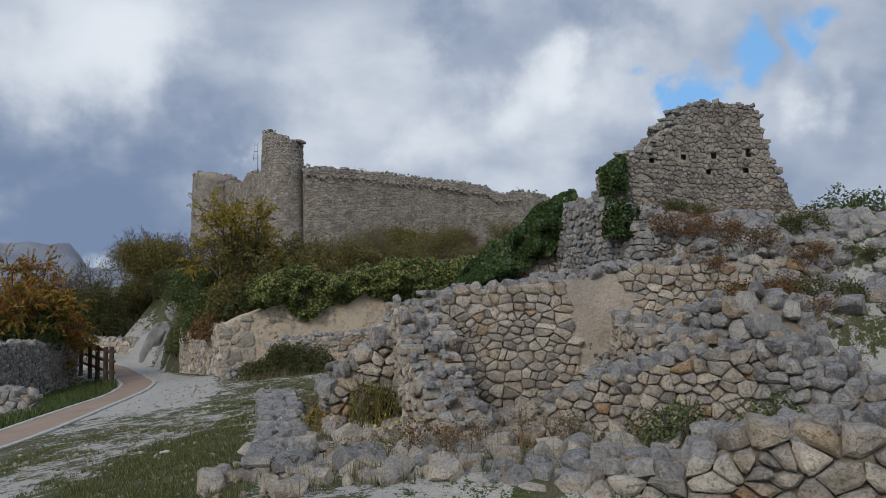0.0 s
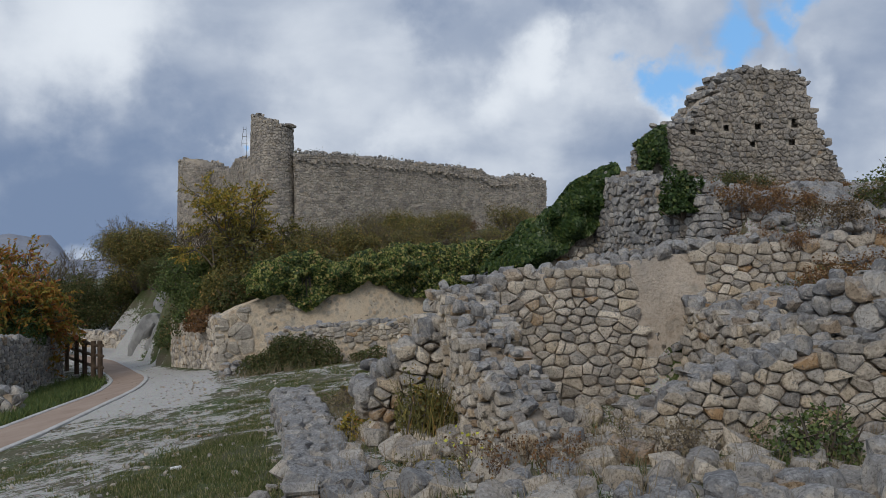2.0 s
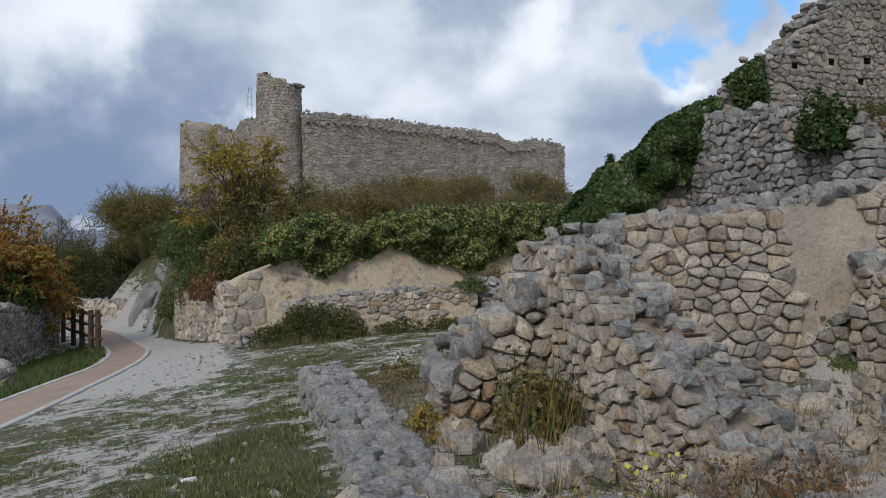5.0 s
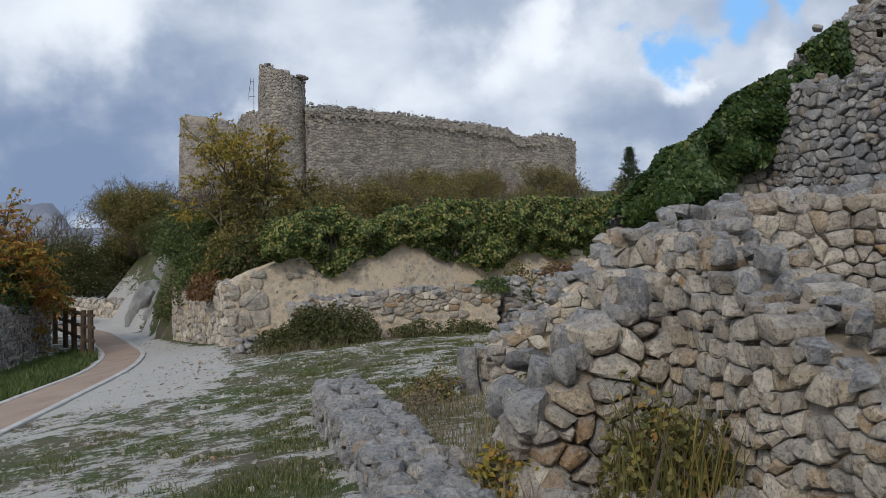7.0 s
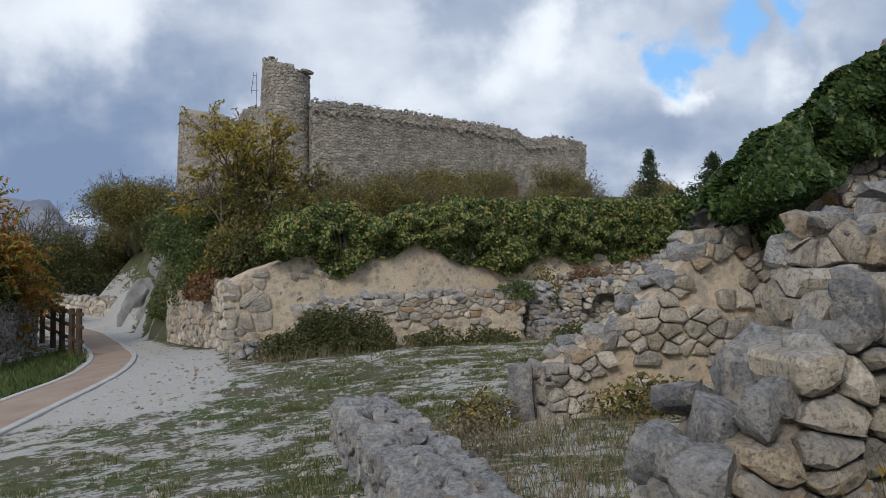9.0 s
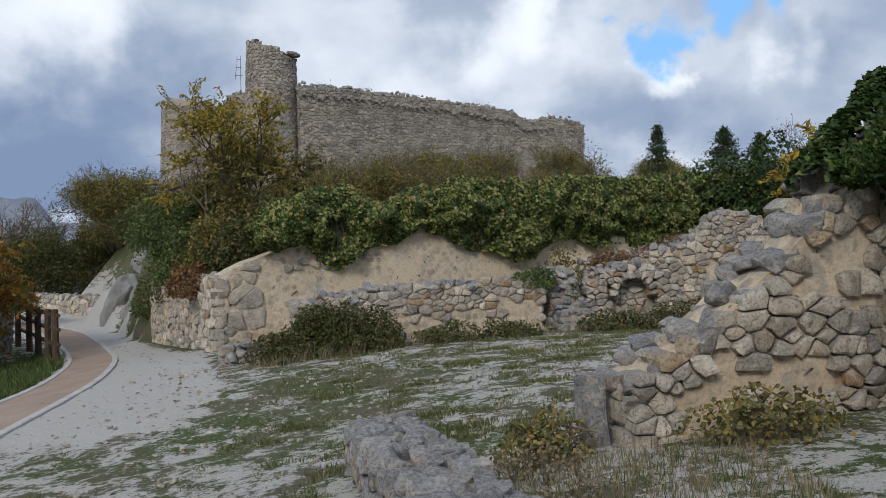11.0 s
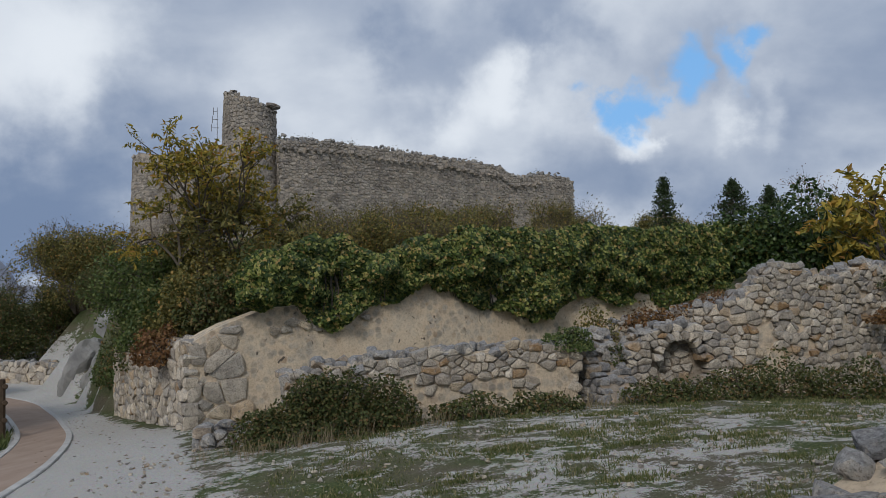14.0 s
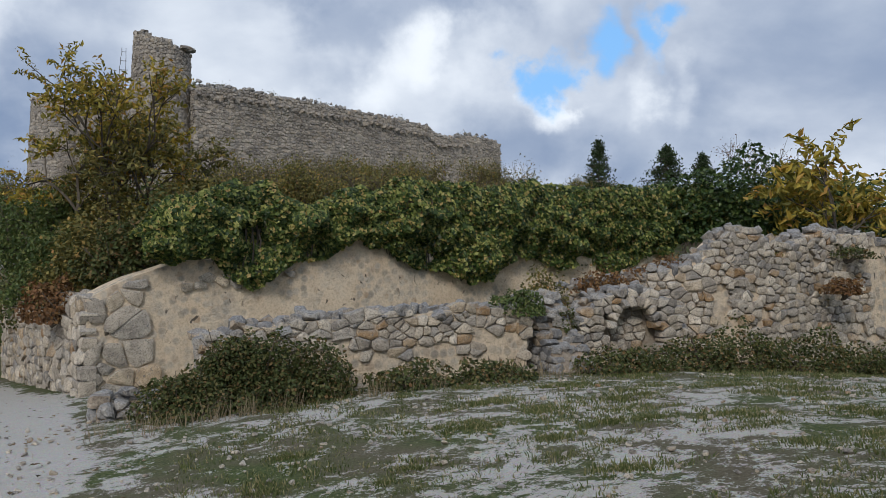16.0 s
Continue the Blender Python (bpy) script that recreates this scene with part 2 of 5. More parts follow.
paving = simple("red_asphalt", [(0.3, (0.30, 0.215, 0.165)), (0.7, (0.40, 0.31, 0.245))], 1.3, 0.9, 0.3, 0.004, 120)
kerb_mat = simple("kerb_stone", [(0.3, (0.40, 0.39, 0.37)), (0.7, (0.58, 0.57, 0.55))], 3, 0.85, 0.3, 0.005, 60)
wood = simple("fence_wood", [(0.3, (0.05, 0.035, 0.024)), (0.7, (0.12, 0.085, 0.058))], 4, 0.85, 0.5, 0.01, 40)
bark = simple("bark", [(0.3, (0.055, 0.045, 0.035)), (0.7, (0.14, 0.12, 0.095))], 6, 0.9, 0.6, 0.02, 40)
twig_mat = simple("twigs", [(0.3, (0.075, 0.06, 0.045)), (0.7, (0.16, 0.13, 0.10))], 2, 0.9, 0.0)
red_twig = simple("russet_twigs", [(0.3, (0.085, 0.055, 0.04)), (0.7, (0.16, 0.11, 0.075))], 2, 0.9, 0.0)
straw = simple("dry_grass", [(0.3, (0.16, 0.125, 0.075)), (0.7, (0.32, 0.26, 0.17))], 3, 0.9, 0.0)
rock_mat = simple("bare_rock", [(0.3, (0.17, 0.17, 0.175)), (0.55, (0.30, 0.295, 0.28)), (0.8, (0.42, 0.405, 0.38))], 0.9, 0.9, 0.8, 0.1, 5)
# blue-grey of distant air haze is put into the far ranges' colour
hazed_rock = simple("mountain", [(0.4, (0.19, 0.21, 0.26)), (0.6, (0.26, 0.28, 0.33))], 0.02, 1.0, 0.0)


def leaf_material(name, stops, gloss=0.5):
    k = Mat(name, gloss)
    c = k.ramp(k.chance(), stops)
    c = k.mix(k.span(k.noise(0.9, 4, 0.6), 0.35, 0.65, 0, 0.45), c, k.mix(1.0, c, (0.55, 0.6, 0.5), "MULTIPLY"))
    k.put(c, k.b.inputs["Base Color"])
    t = k.n.new("ShaderNodeBsdfTranslucent")
    k.put(k.mix(1.0, c, (1.0, 1.0, 0.6), "MULTIPLY"), t.inputs[0])
    mx = k.n.new("ShaderNodeMixShader")
    mx.inputs[0].default_value = 0.22
    k.l.new(k.b.outputs[0], mx.inputs[1])
    k.l.new(t.outputs[0], mx.inputs[2])
    k.l.new(mx.outputs[0], k.n["Material Output"].inputs[0])
    return k.m


ivy_leaf = leaf_material("ivy_leaf", [(0.0, (0.022, 0.045, 0.014)), (0.4, (0.055, 0.09, 0.024)), (0.65, (0.15, 0.19, 0.05)), (0.88, (0.36, 0.36, 0.11)), (1.0, (0.435, 0.290, 0.116))], 0.4)
dark_ivy = leaf_material("dark_ivy_leaf", [(0.0, (0.023, 0.046, 0.017)), (0.6, (0.051, 0.090, 0.026)), (0.95, (0.109, 0.145, 0.043)), (1.0, (0.232, 0.232, 0.087))], 0.38)
bramble_leaf = leaf_material("bramble_leaf", [(0.0, (0.043, 0.058, 0.023)), (0.5, (0.087, 0.109, 0.036)), (0.8, (0.145, 0.138, 0.051)), (1.0, (0.246, 0.145, 0.072))], 0.6)
green_leaf = leaf_material("green_leaf", [(0.0, (0.051, 0.080, 0.029)), (0.6, (0.102, 0.145, 0.043)), (1.0, (0.189, 0.203, 0.072))], 0.55)
olive_leaf = leaf_material("olive_leaf", [(0.0, (0.087, 0.087, 0.032)), (0.6, (0.189, 0.174, 0.058)), (0.9, (0.319, 0.246, 0.072)), (1.0, (0.377, 0.203, 0.072))], 0.6)
yellow_leaf = leaf_material("yellow_leaf", [(0.0, (0.116, 0.116, 0.029)), (0.35, (0.278, 0.232, 0.046)), (0.8, (0.480, 0.348, 0.058)), (1.0, (0.394, 0.197, 0.058))], 0.6)
orange_leaf = leaf_material("orange_leaf", [(0.0, (0.11, 0.13, 0.03)), (0.3, (0.30, 0.24, 0.05)), (0.65, (0.46, 0.22, 0.05)), (1.0, (0.30, 0.10, 0.04))], 0.6)
russet_leaf = leaf_material("russet_leaf", [(0.0, (0.102, 0.058, 0.029)), (0.6, (0.217, 0.109, 0.051)), (1.0, (0.290, 0.174, 0.072))], 0.7)
pine_leaf = leaf_material("conifer_leaf", [(0.0, (0.023, 0.041, 0.020)), (1.0, (0.072, 0.102, 0.043))], 0.6)
grass_leaf = leaf_material("grass_blade", [(0.0, (0.065, 0.094, 0.029)), (0.55, (0.123, 0.145, 0.051)), (0.8, (0.232, 0.210, 0.102)), (1.0, (0.377, 0.319, 0.189))], 0.6)
dead_leaf = leaf_material("fallen_leaf", [(0.0, (0.072, 0.058, 0.043)), (1.0, (0.232, 0.160, 0.087))], 0.8)
flower = leaf_material("yellow_flower", [(0.0, (0.600, 0.580, 0.072)), (1.0, (0.600, 0.600, 0.145))], 0.6)

# ---- helpers for shapes ----
rng = np.random.default_rng(7)


def mesh_of(name, verts, faces, mat, smooth=False):
    me = bpy.data.meshes.new(name)
    me.from_pydata(verts, [], faces)
    if mat:
        me.materials.append(mat)
    if smooth:
        me.polygons.foreach_set("use_smooth", [True] * len(me.polygons))
    me.update()
    return me


def mesh_np(name, verts, faces, mat):
    """A mesh from arrays whose faces all have the same number of corners."""
    me = bpy.data.meshes.new(name)
    n, k = faces.shape
    me.vertices.add(len(verts))
    me.vertices.foreach_set("co", np.ascontiguousarray(verts, dtype=np.float32).ravel())
    me.loops.add(n * k)
    me.loops.foreach_set("vertex_index", np.ascontiguousarray(faces, dtype=np.int32).ravel())
    me.polygons.add(n)
    me.polygons.foreach_set("loop_start", np.arange(0, n * k, k, dtype=np.int32))
    me.polygons.foreach_set("use_smooth", np.zeros(n, dtype=bool))
    me.update(calc_edges=True)
    if mat:
        me.materials.append(mat)
    return me


def child(name, me, parent, label="", kind=""):
    ob = new(name, me)
    ob.parent = parent
    if label or kind:
        tagged(ob, label=label, kind=kind)
    return ob


def part(name, bm, material, parent, label=""):
    me = bpy.data.meshes.new(name)
    bm.to_mesh(me)
    bm.free()
    me.materials.append(material)
    return child(name, me, parent, label)


def empty(name, at, label, category, group="", kind=""):
    ob = new(name)
    ob.location = at
    ob.empty_display_size = 0.2
    return tagged(ob, label, category, group, kind)


def n2(x, y, s=1.0, o=0.0):
    return noise.noise(Vector((x * s + o, y * s - o, o * 0.37)))


def smooth01(v):
    v = min(1.0, max(0.0, v))
    return v * v * (3 - 2 * v)


# unit rocks: rounded boxes, dented by noise and chipped by a few planes
def unit_rock(seed):
    r = np.random.default_rng(seed)
    bm = bmesh.new()
    bmesh.ops.create_icosphere(bm, subdivisions=2, radius=1.0)
    turn = Euler(r.uniform(0, 6.28, 3)).to_matrix()
    v = np.array([(turn @ q.co)[:] for q in bm.verts])
    f = np.array([[q.index for q in t.verts] for t in bm.faces])
    bm.free()
    v = np.sign(v) * np.abs(v) ** 0.5
    v *= np.array([1 + 0.20 * noise.noise(Vector(p * 1.3) + Vector((seed * 3.1, 0, 0))) + 0.05 * r.normal() for p in v])[:, None]
    for i in range(6):
        n = r.normal(size=3)
        n /= np.linalg.norm(n)
        d = v @ n
        lim = r.uniform(0.68, 0.88) * d.max()
        v = v - np.maximum(0, d - lim)[:, None] * n * 0.9
    v -= (v.max(0) + v.min(0)) / 2
    return v / (v.max(0) - v.min(0)), f


def chip_rock(seed):
    """An angular broken stone: the hull of a few jittered points."""
    r = np.random.default_rng(900 + seed)
    n = int(r.integers(13, 20))
    p = r.normal(size=(n, 3))
    p /= np.linalg.norm(p, axis=1)[:, None]
    p = np.sign(p) * np.abs(p) ** 0.5 * r.uniform(0.82, 1.05, (n, 1))
    bm = bmesh.new()
    for q in p:
        bm.verts.new(q)
    bmesh.ops.convex_hull(bm, input=bm.verts)
    bmesh.ops.delete(bm, geom=[q for q in bm.verts if not q.link_faces], context="VERTS")
    bmesh.ops.triangulate(bm, faces=bm.faces)
    bm.verts.index_update()
    v = np.array([q.co[:] for q in bm.verts])
    f = np.array([[q.index for q in t.verts] for t in bm.faces])
    bm.free()
    v -= (v.max(0) + v.min(0)) / 2
    return v / (v.max(0) - v.min(0)), f


ROCKS = [unit_rock(i) for i in range(18)] + [chip_rock(i) for i in range(30)]
ROCK_MESH = {}


def rock_meshes(mat):
    if mat.name not in ROCK_MESH:
        ROCK_MESH[mat.name] = [mesh_np("stone", v, f, mat) for v, f in ROCKS]
    return ROCK_MESH[mat.name]


def joined_rocks(name, mats4, kinds, mat):
    vs, fs, n = [], [], 0
    for m, k in zip(mats4, kinds):
        v, f = ROCKS[k]
        a = np.array(m)
        vs.append(v @ a[:3, :3].T + a[:3, 3])
        fs.append(f + n)
        n += len(v)
    return mesh_np(name, np.concatenate(vs), np.concatenate(fs), mat)


def lay(parent, stones, mat, near, singles=300, piece="stone", kinds_of=48):
    """Stones (poses) under a parent: those nearest to a place singly, the rest joined."""
    if not stones:
        return
    kinds = [int(k) for k in rng.integers(0, kinds_of, len(stones))]
    far = [(m.translation - Vector(near)).length for m in stones]
    order = sorted(range(len(stones)), key=lambda i: far[i])
    inv = parent.matrix_basis.inverted()
    meshes = rock_meshes(mat)
    for i in order[:singles]:
        ob = new(piece, meshes[kinds[i]])
        ob.parent = parent
        ob.matrix_basis = inv @ stones[i]
    rest = order[singles:]
    if rest:
        child("rubble", joined_rocks("rubble", [inv @ stones[i] for i in rest], [kinds[i] for i in rest], mat), parent, kind="stuff")


def stone_at(p, sx, sy, sz, ang, tilt=0.08):
    e = Euler((rng.normal(0, tilt), rng.normal(0, tilt), ang + rng.normal(0, tilt)))
    return Matrix.LocRotScale(p, e, (sx, sy, sz))


def along(line, s):
    """Place, direction and top at the length s of a line of (x, y, top)."""
    for a, b in zip(line, line[1:]):
        d = math.hypot(b[0] - a[0], b[1] - a[1])
        if s <= d or b is line[-1]:
            f = min(1.0, s / d)
            return (a[0] + (b[0] - a[0]) * f, a[1] + (b[1] - a[1]) * f, a[2] + (b[2] - a[2]) * f, (b[0] - a[0]) / d, (b[1] - a[1]) / d)
        s -= d


def length(line):
    return sum(math.hypot(b[0] - a[0], b[1] - a[1]) for a, b in zip(line, line[1:]))


def core(line, thick, base, inset, drop, step=0.35, rough=0.05):
    """The mortared core of a wall: its face runs along the line and it is thick to the line's right."""
    L = length(line)
    n = max(2, int(L / step))
    rows = []
    for i in range(n + 1):
        s = min(max(L * i / n, inset), L - inset)
        x, y, top, dx, dy = along(line, s)
        nx, ny = dy, -dx
        z0, z1 = base(x, y) - 0.4, top - drop + rough * n2(s, top, 2.3)
        z1 = max(z1, z0 + 0.1)
        k = 5
        ring = []
        for j in range(k + 1):
            w = rough * 0.6 * n2(s, z0 + (z1 - z0) * j / k, 1.9, 3.0)
            ring.append((x + nx * (inset + w), y + ny * (inset + w), z0 + (z1 - z0) * j / k))
        for j in range(k, -1, -1):
            w = rough * 0.6 * n2(s, z0 + (z1 - z0) * j / k, 1.9, 8.0)
            ring.append((x + nx * (thick - inset + w), y + ny * (thick - inset + w), z0 + (z1 - z0) * j / k))
        rows.append(ring)
    r = len(rows[0])
    verts = [v for ring in rows for v in ring]
    faces = [(i * r + j, i * r + (j + 1) % r, (i + 1) * r + (j + 1) % r, (i + 1) * r + j) for i in range(n) for j in range(r)]
    faces += [tuple(range(r - 1, -1, -1)), tuple(n * r + j for j in range(r))]
    return verts, faces


def clip_cell(poly, nx, ny, d):
    """The part of a convex polygon that lies on the near side of a line."""
    out = []
    k = [p[0] * nx + p[1] * ny - d for p in poly]
    for i, p in enumerate(poly):
        a, b = k[i - 1], k[i]
        if (a > 0) != (b > 0):
            q, f = poly[i - 1], a / (a - b)
            out.append((q[0] + (p[0] - q[0]) * f, q[1] + (p[1] - q[1]) * f))
        if b <= 0:
            out.append(p)
    return out


def face_stones(line, thick, base, w, h, side, gap=0.006, skip=0.0, depth=0.2, proud=0.02, batter=0.0, bare=None, uneven=1.0, bulge=0.12, soft=0.45, wild=0.22):
    """Fitted rubble on one face of a wall (side 0: along the line, 1: the back): each stone fills a cell between its neighbours."""
    L = length(line)
    lo = min(base(*along(line, L * i / 12)[:2]) for i in range(13)) - 0.15
    hi = max(p[2] for p in line)
    phase = rng.uniform(0, 40)
    seeds, z, bins = [], lo - h, {}
    while z < hi + 2 * h:
        ch = h * rng.uniform(0.75, 1.25)
        q = -rng.uniform(0, w) - w
        while q < L + w:
            cw = w * min(2.1, max(0.4, rng.lognormal(-0.1, 0.45)))
            q += cw
            if rng.random() < 0.1:
                continue
            a, b = q - cw / 2 + w * wild * 0.5 * rng.normal(), z + ch / 2 + h * wild * 0.6 * rng.normal() + 0.9 * h * n2(q, z, 0.8, phase)
            seeds.append((a / w, b / h))
            bins.setdefault((int(a / w // 1), int(b / h // 1)), []).append(len(seeds) - 1)
            if rng.random() < 0.14:
                # a small packing stone in the corner between larger ones
                a, b = a + 0.45 * w, b + 0.45 * h
                seeds.append((a / w, b / h))
                bins.setdefault((int(a / w // 1), int(b / h // 1)), []).append(len(seeds) - 1)
        z += ch
    out = []
    for i, (u, v) in enumerate(seeds):
        c, zz = u * w, v * h
        if c < 0 or c > L:
            continue
        x, y, top = along(line, c)[:3]
        if zz > top - 0.45 * h or zz + h / 2 < base(x, y) - 0.1 or (skip and rng.random() < skip) or (bare and bare(c, zz)):
            continue
        bu, bv = int(u // 1), int(v // 1)
        near = sorted(((seeds[j][0] - u) ** 2 + (seeds[j][1] - v) ** 2, j) for du in (-2, -1, 0, 1, 2) for dv in (-2, -1, 0, 1, 2) for j in bins.get((bu + du, bv + dv), ()) if j != i)[:14]
        poly = [(-1.0, -0.9), (1.0, -0.9), (1.0, 0.9), (-1.0, 0.9)]
        for d2, j in near:
            poly = clip_cell(poly, seeds[j][0] - u, seeds[j][1] - v, d2 / 2)
        if len(poly) < 3:
            continue
        p = np.array(poly) * [w, h]
        mid = p.mean(0)
        p -= mid
        r = np.linalg.norm(p, axis=1).mean()
        if r < 0.12 * w:
            continue
        p *= max(0.5, 1 - gap * rng.uniform(0.6, 1.8) / (r * 0.75))
        ring = []
        for k in range(len(p)):
            a, b, e = p[k - 1], p[k], p[(k + 1) % len(p)]
            if rng.random() < soft:
                ring += [b + (a - b) * 0.25, b + (e - b) * 0.25]
            else:
                ring.append(b)
        ring = np.array(ring)
        ring *= 1 + 0.045 * rng.normal(size=(len(ring), 1))
        n = len(ring)
        swell = bulge * min(w, h) * rng.uniform(0.6, 1.3)
        out_by = proud + uneven * rng.uniform(-0.022, 0.032)
        tilt = rng.normal(0, 0.13, 2) * uneven
        inner = ring * 0.68 + rng.normal(0, 0.06 * r, 2)
        st = np.concatenate([ring * 0.9, ring, inner, [inner.mean(0) + rng.normal(0, 0.08 * r, 2)]])
        off = np.concatenate([np.full(n, depth), -out_by + 0.25 * swell * rng.random(n), -out_by - swell * rng.uniform(0.6, 1.0, n), [-out_by - swell * rng.uniform(0.8, 1.25)]])
        off[n:] -= st[n:] @ tilt
        v3 = []
        for (a, b), o in zip(st + mid, off):
            x, y, top, dx, dy = along(line, min(L + 0.06, max(-0.06, c + a)))
            o += batter * (zz + b - lo)
            o = thick - o if side else o
            v3.append((x + dy * o, y - dx * o, zz + b))
        f = []
        for k in range(n):
            e = (k + 1) % n
            for g in (0, n):
                f += [(g + k, g + e, g + n + e), (g + k, g + n + e, g + n + k)]
            f.append((2 * n + k, 2 * n + e, 3 * n))
            if 0 < k < n - 1:
                f.append((0, e, k))
        v3, f = np.array(v3), np.array(f)
        if side:
            f = f[:, ::-1]
        out.append((v3, f))
    return out


def lay_cells(parent, cells, mat, near, singles=300, piece="stone"):
    """Fitted stones under a parent: those nearest to a place singly, the rest joined."""
    if not cells:
        return
    o = np.array(parent.location)
    order = sorted(range(len(cells)), key=lambda i: float(((cells[i][0].mean(0) - np.array(near)) ** 2).sum()))
    for i in order[:singles]:
        v, f = cells[i]
        c = v.mean(0)
        ob = new(piece, mesh_np(piece, v - c, f, mat))
        ob.parent = parent
        ob.location = c - o
    rest = order[singles:]
    if rest:
        vs, fs, n = [], [], 0
        for i in rest:
            v, f = cells[i]
            vs.append(v - o)
            fs.append(f + n)
            n += len(v)
        child("rubble", mesh_np("rubble", np.concatenate(vs), np.concatenate(fs), mat), parent, kind="stuff")


def cap_stones(line, thick, w, h, sink=0.5, rows=None, lump=0.05):
    out, L = [], length(line)
    rows = rows or max(1, round(thick / (w * 0.95)))
    for q in range(rows):
        s = rng.uniform(0, w * 0.5)
        while s < L:
            cw = w * rng.uniform(0.6, 1.5)
            x, y, top, dx, dy = along(line, min(L, s + cw / 2))
            nx, ny = dy, -dx
            off = thick * (q + 0.5) / rows + rng.normal(0, 0.03)
            hh = h * rng.uniform(0.6, 1.3)
            out.append(stone_at((x + nx * off, y + ny * off, top - hh * sink + rng.normal(0, lump)), cw * 1.02, thick / rows * rng.uniform(0.85, 1.2), hh, math.atan2(dy, dx) + rng.uniform(0, 6.28), 0.22))
            s += cw
    return out


def stone_wall(name, label, line, thick, base, near, w=0.24, h=0.15, mat=None, cap=None, core_mat=None, singles=300, back=True, cap_w=None, skip=0.0, depth=0.2, inset=0.03, bare=None, ends=True, cap_sink=0.5, group="ruined walls", lump=0.05, proud=0.02, uneven=1.0, boulders=False, gap=0.006):
    w, h = (w, h * 1.1) if boulders else (w * 0.88, h * 0.95)
    how = dict(depth=depth, proud=proud, uneven=uneven, gap=gap)
    if boulders:
        how.update(bulge=0.27, soft=0.9, wild=0.28)
    mat, cap = mat or stone_cream, cap or stone_grey
    x, y = line[0][0], line[0][1]
    ob = empty(name, (x, y, base(x, y)), label, "wall", group, "structure")
    v, f = core(line, thick, base, inset, max(0.09, h * 0.7))
    o = Vector(ob.location)
    child("core", mesh_of("core", [tuple(Vector(q) - o) for q in v], f, core_mat or mortar), ob)
    st = face_stones(line, thick, base, w, h, 0, skip=skip, bare=bare, **how)
    if back:
        st += face_stones(line, thick, base, w, h, 1, **how)
    if ends:
        for p, q in ((line[0], line[1]), (line[-1], line[-2])):
            d = Vector((q[0] - p[0], q[1] - p[1])).normalized()
            sgn = 1 if p is line[0] else -1
            nx, ny = sgn * d[1], -sgn * d[0]
            a = (p[0] + nx * 0.05, p[1] + ny * 0.05, p[2])
            b = (p[0] + nx * (thick - 0.05), p[1] + ny * (thick - 0.05), p[2])
            st += face_stones([b, a] if sgn > 0 else [a, b], thick, base, w, h, 0, **how)
    lay_cells(ob, st, mat, near, singles)
    cs = cap_stones(line, thick, cap_w or w * 0.95, h * 1.25, cap_sink, lump=lump)
    lay(ob, cs, cap, near, min(120, singles), "coping_stone", 18 if boulders else 30)
    return ob

# ---- ground ----
CORNER = (-8.0, 28.6)


def lower(x, y):
    """The sloping ground, before walls and fills."""
    cx, cy = min(max(x, -15.0), 6.0), min(max(y, -6.0), 44.0)
    z = 0.125 + 0.1504 * cx - 0.01658 * cy - 0.00743 * cx * cx - 0.00508 * cx * cy - 0.00095 * cy * cy
    z -= 0.28 * math.exp(-((x + 4.6) ** 2 + (y - 18.0) ** 2) / 18.0)
    floor = -2.95
    if z < floor + 0.5:
        z = floor + 0.5 * math.exp((z - floor - 0.5) / 0.5)
    return z


def S(v, soft=0.25):
    return smooth01(v / soft + 0.5)


def behind(x, y):
    """How far a place lies behind the retaining wall, on the castle hill."""
    px, py = x - CORNER[0], y - CORNER[1]
    return min(-0.386 * px + 0.923 * py, 0.896 * px + 0.443 * py)


def gz(x, y):
    z = lower(x, y)
    # castle hill
    d = behind(x, y)
    if d > 0:
        hill = min(0.35 + max(0.0, d - 0.7) * 0.17 + 0.25 * n2(x, y, 0.23), 4.7)
        z += (hill - z) * S(d - 0.55, 0.5)
    # bank behind the arch wall
    w = S(y - 28.6 - 0.37 * max(0.0, x - 3.3), 0.4) * S(x - 1.2, 1.2)
    z = max(z, z + (0.25 - z) * w)
    # fills inside the ruin
    w = S(y - 12.35, 0.5) * S(16.1 - y, 0.5) * S(x - (-0.15 + 0.28 * (y - 12)), 0.8)
    z += (1.35 + 0.10 * n2(x, y, 1.3) - z) * w
    xm = 2.95 - (y - 13.1) * 0.265 if y < 16.5 else 2.05 + (y - 16.5) * 1.1
    w = S(x - xm - 0.25, 0.4) * S(y - 12.75, 0.9) * S(20.5 - y, 0.6)
    z += (2.05 + 0.62 * smooth01((y - 12.4) / 2.6) + 0.16 * n2(x, y, 1.1, 2.0) - z) * w
    w = S(x - 2.75, 0.5) * S(y - 9.5, 0.5) * S(12.9 - y, 0.6)
    z = max(z, z + (1.0 + 0.12 * (x - 2.7) + 0.15 * n2(x, y, 1.4, 4.0) - z) * w)
    w = S(x - 0.3, 0.6) * S(y - 6.9, 0.4) * S(9.2 - y, 0.4)
    z += (-0.05 - z) * w * 0.9
    z -= 0.38 * S(x + 0.3, 0.9) * S(6.7 - y, 0.6) * S(y - 3.2, 2.0)
    w = S(x + 0.6, 0.5) * S(y - 9.0, 0.6) * S(12.1 - y, 0.3) * S(2.6 - x, 0.4)
    z += (-0.32 - z) * w
    return z


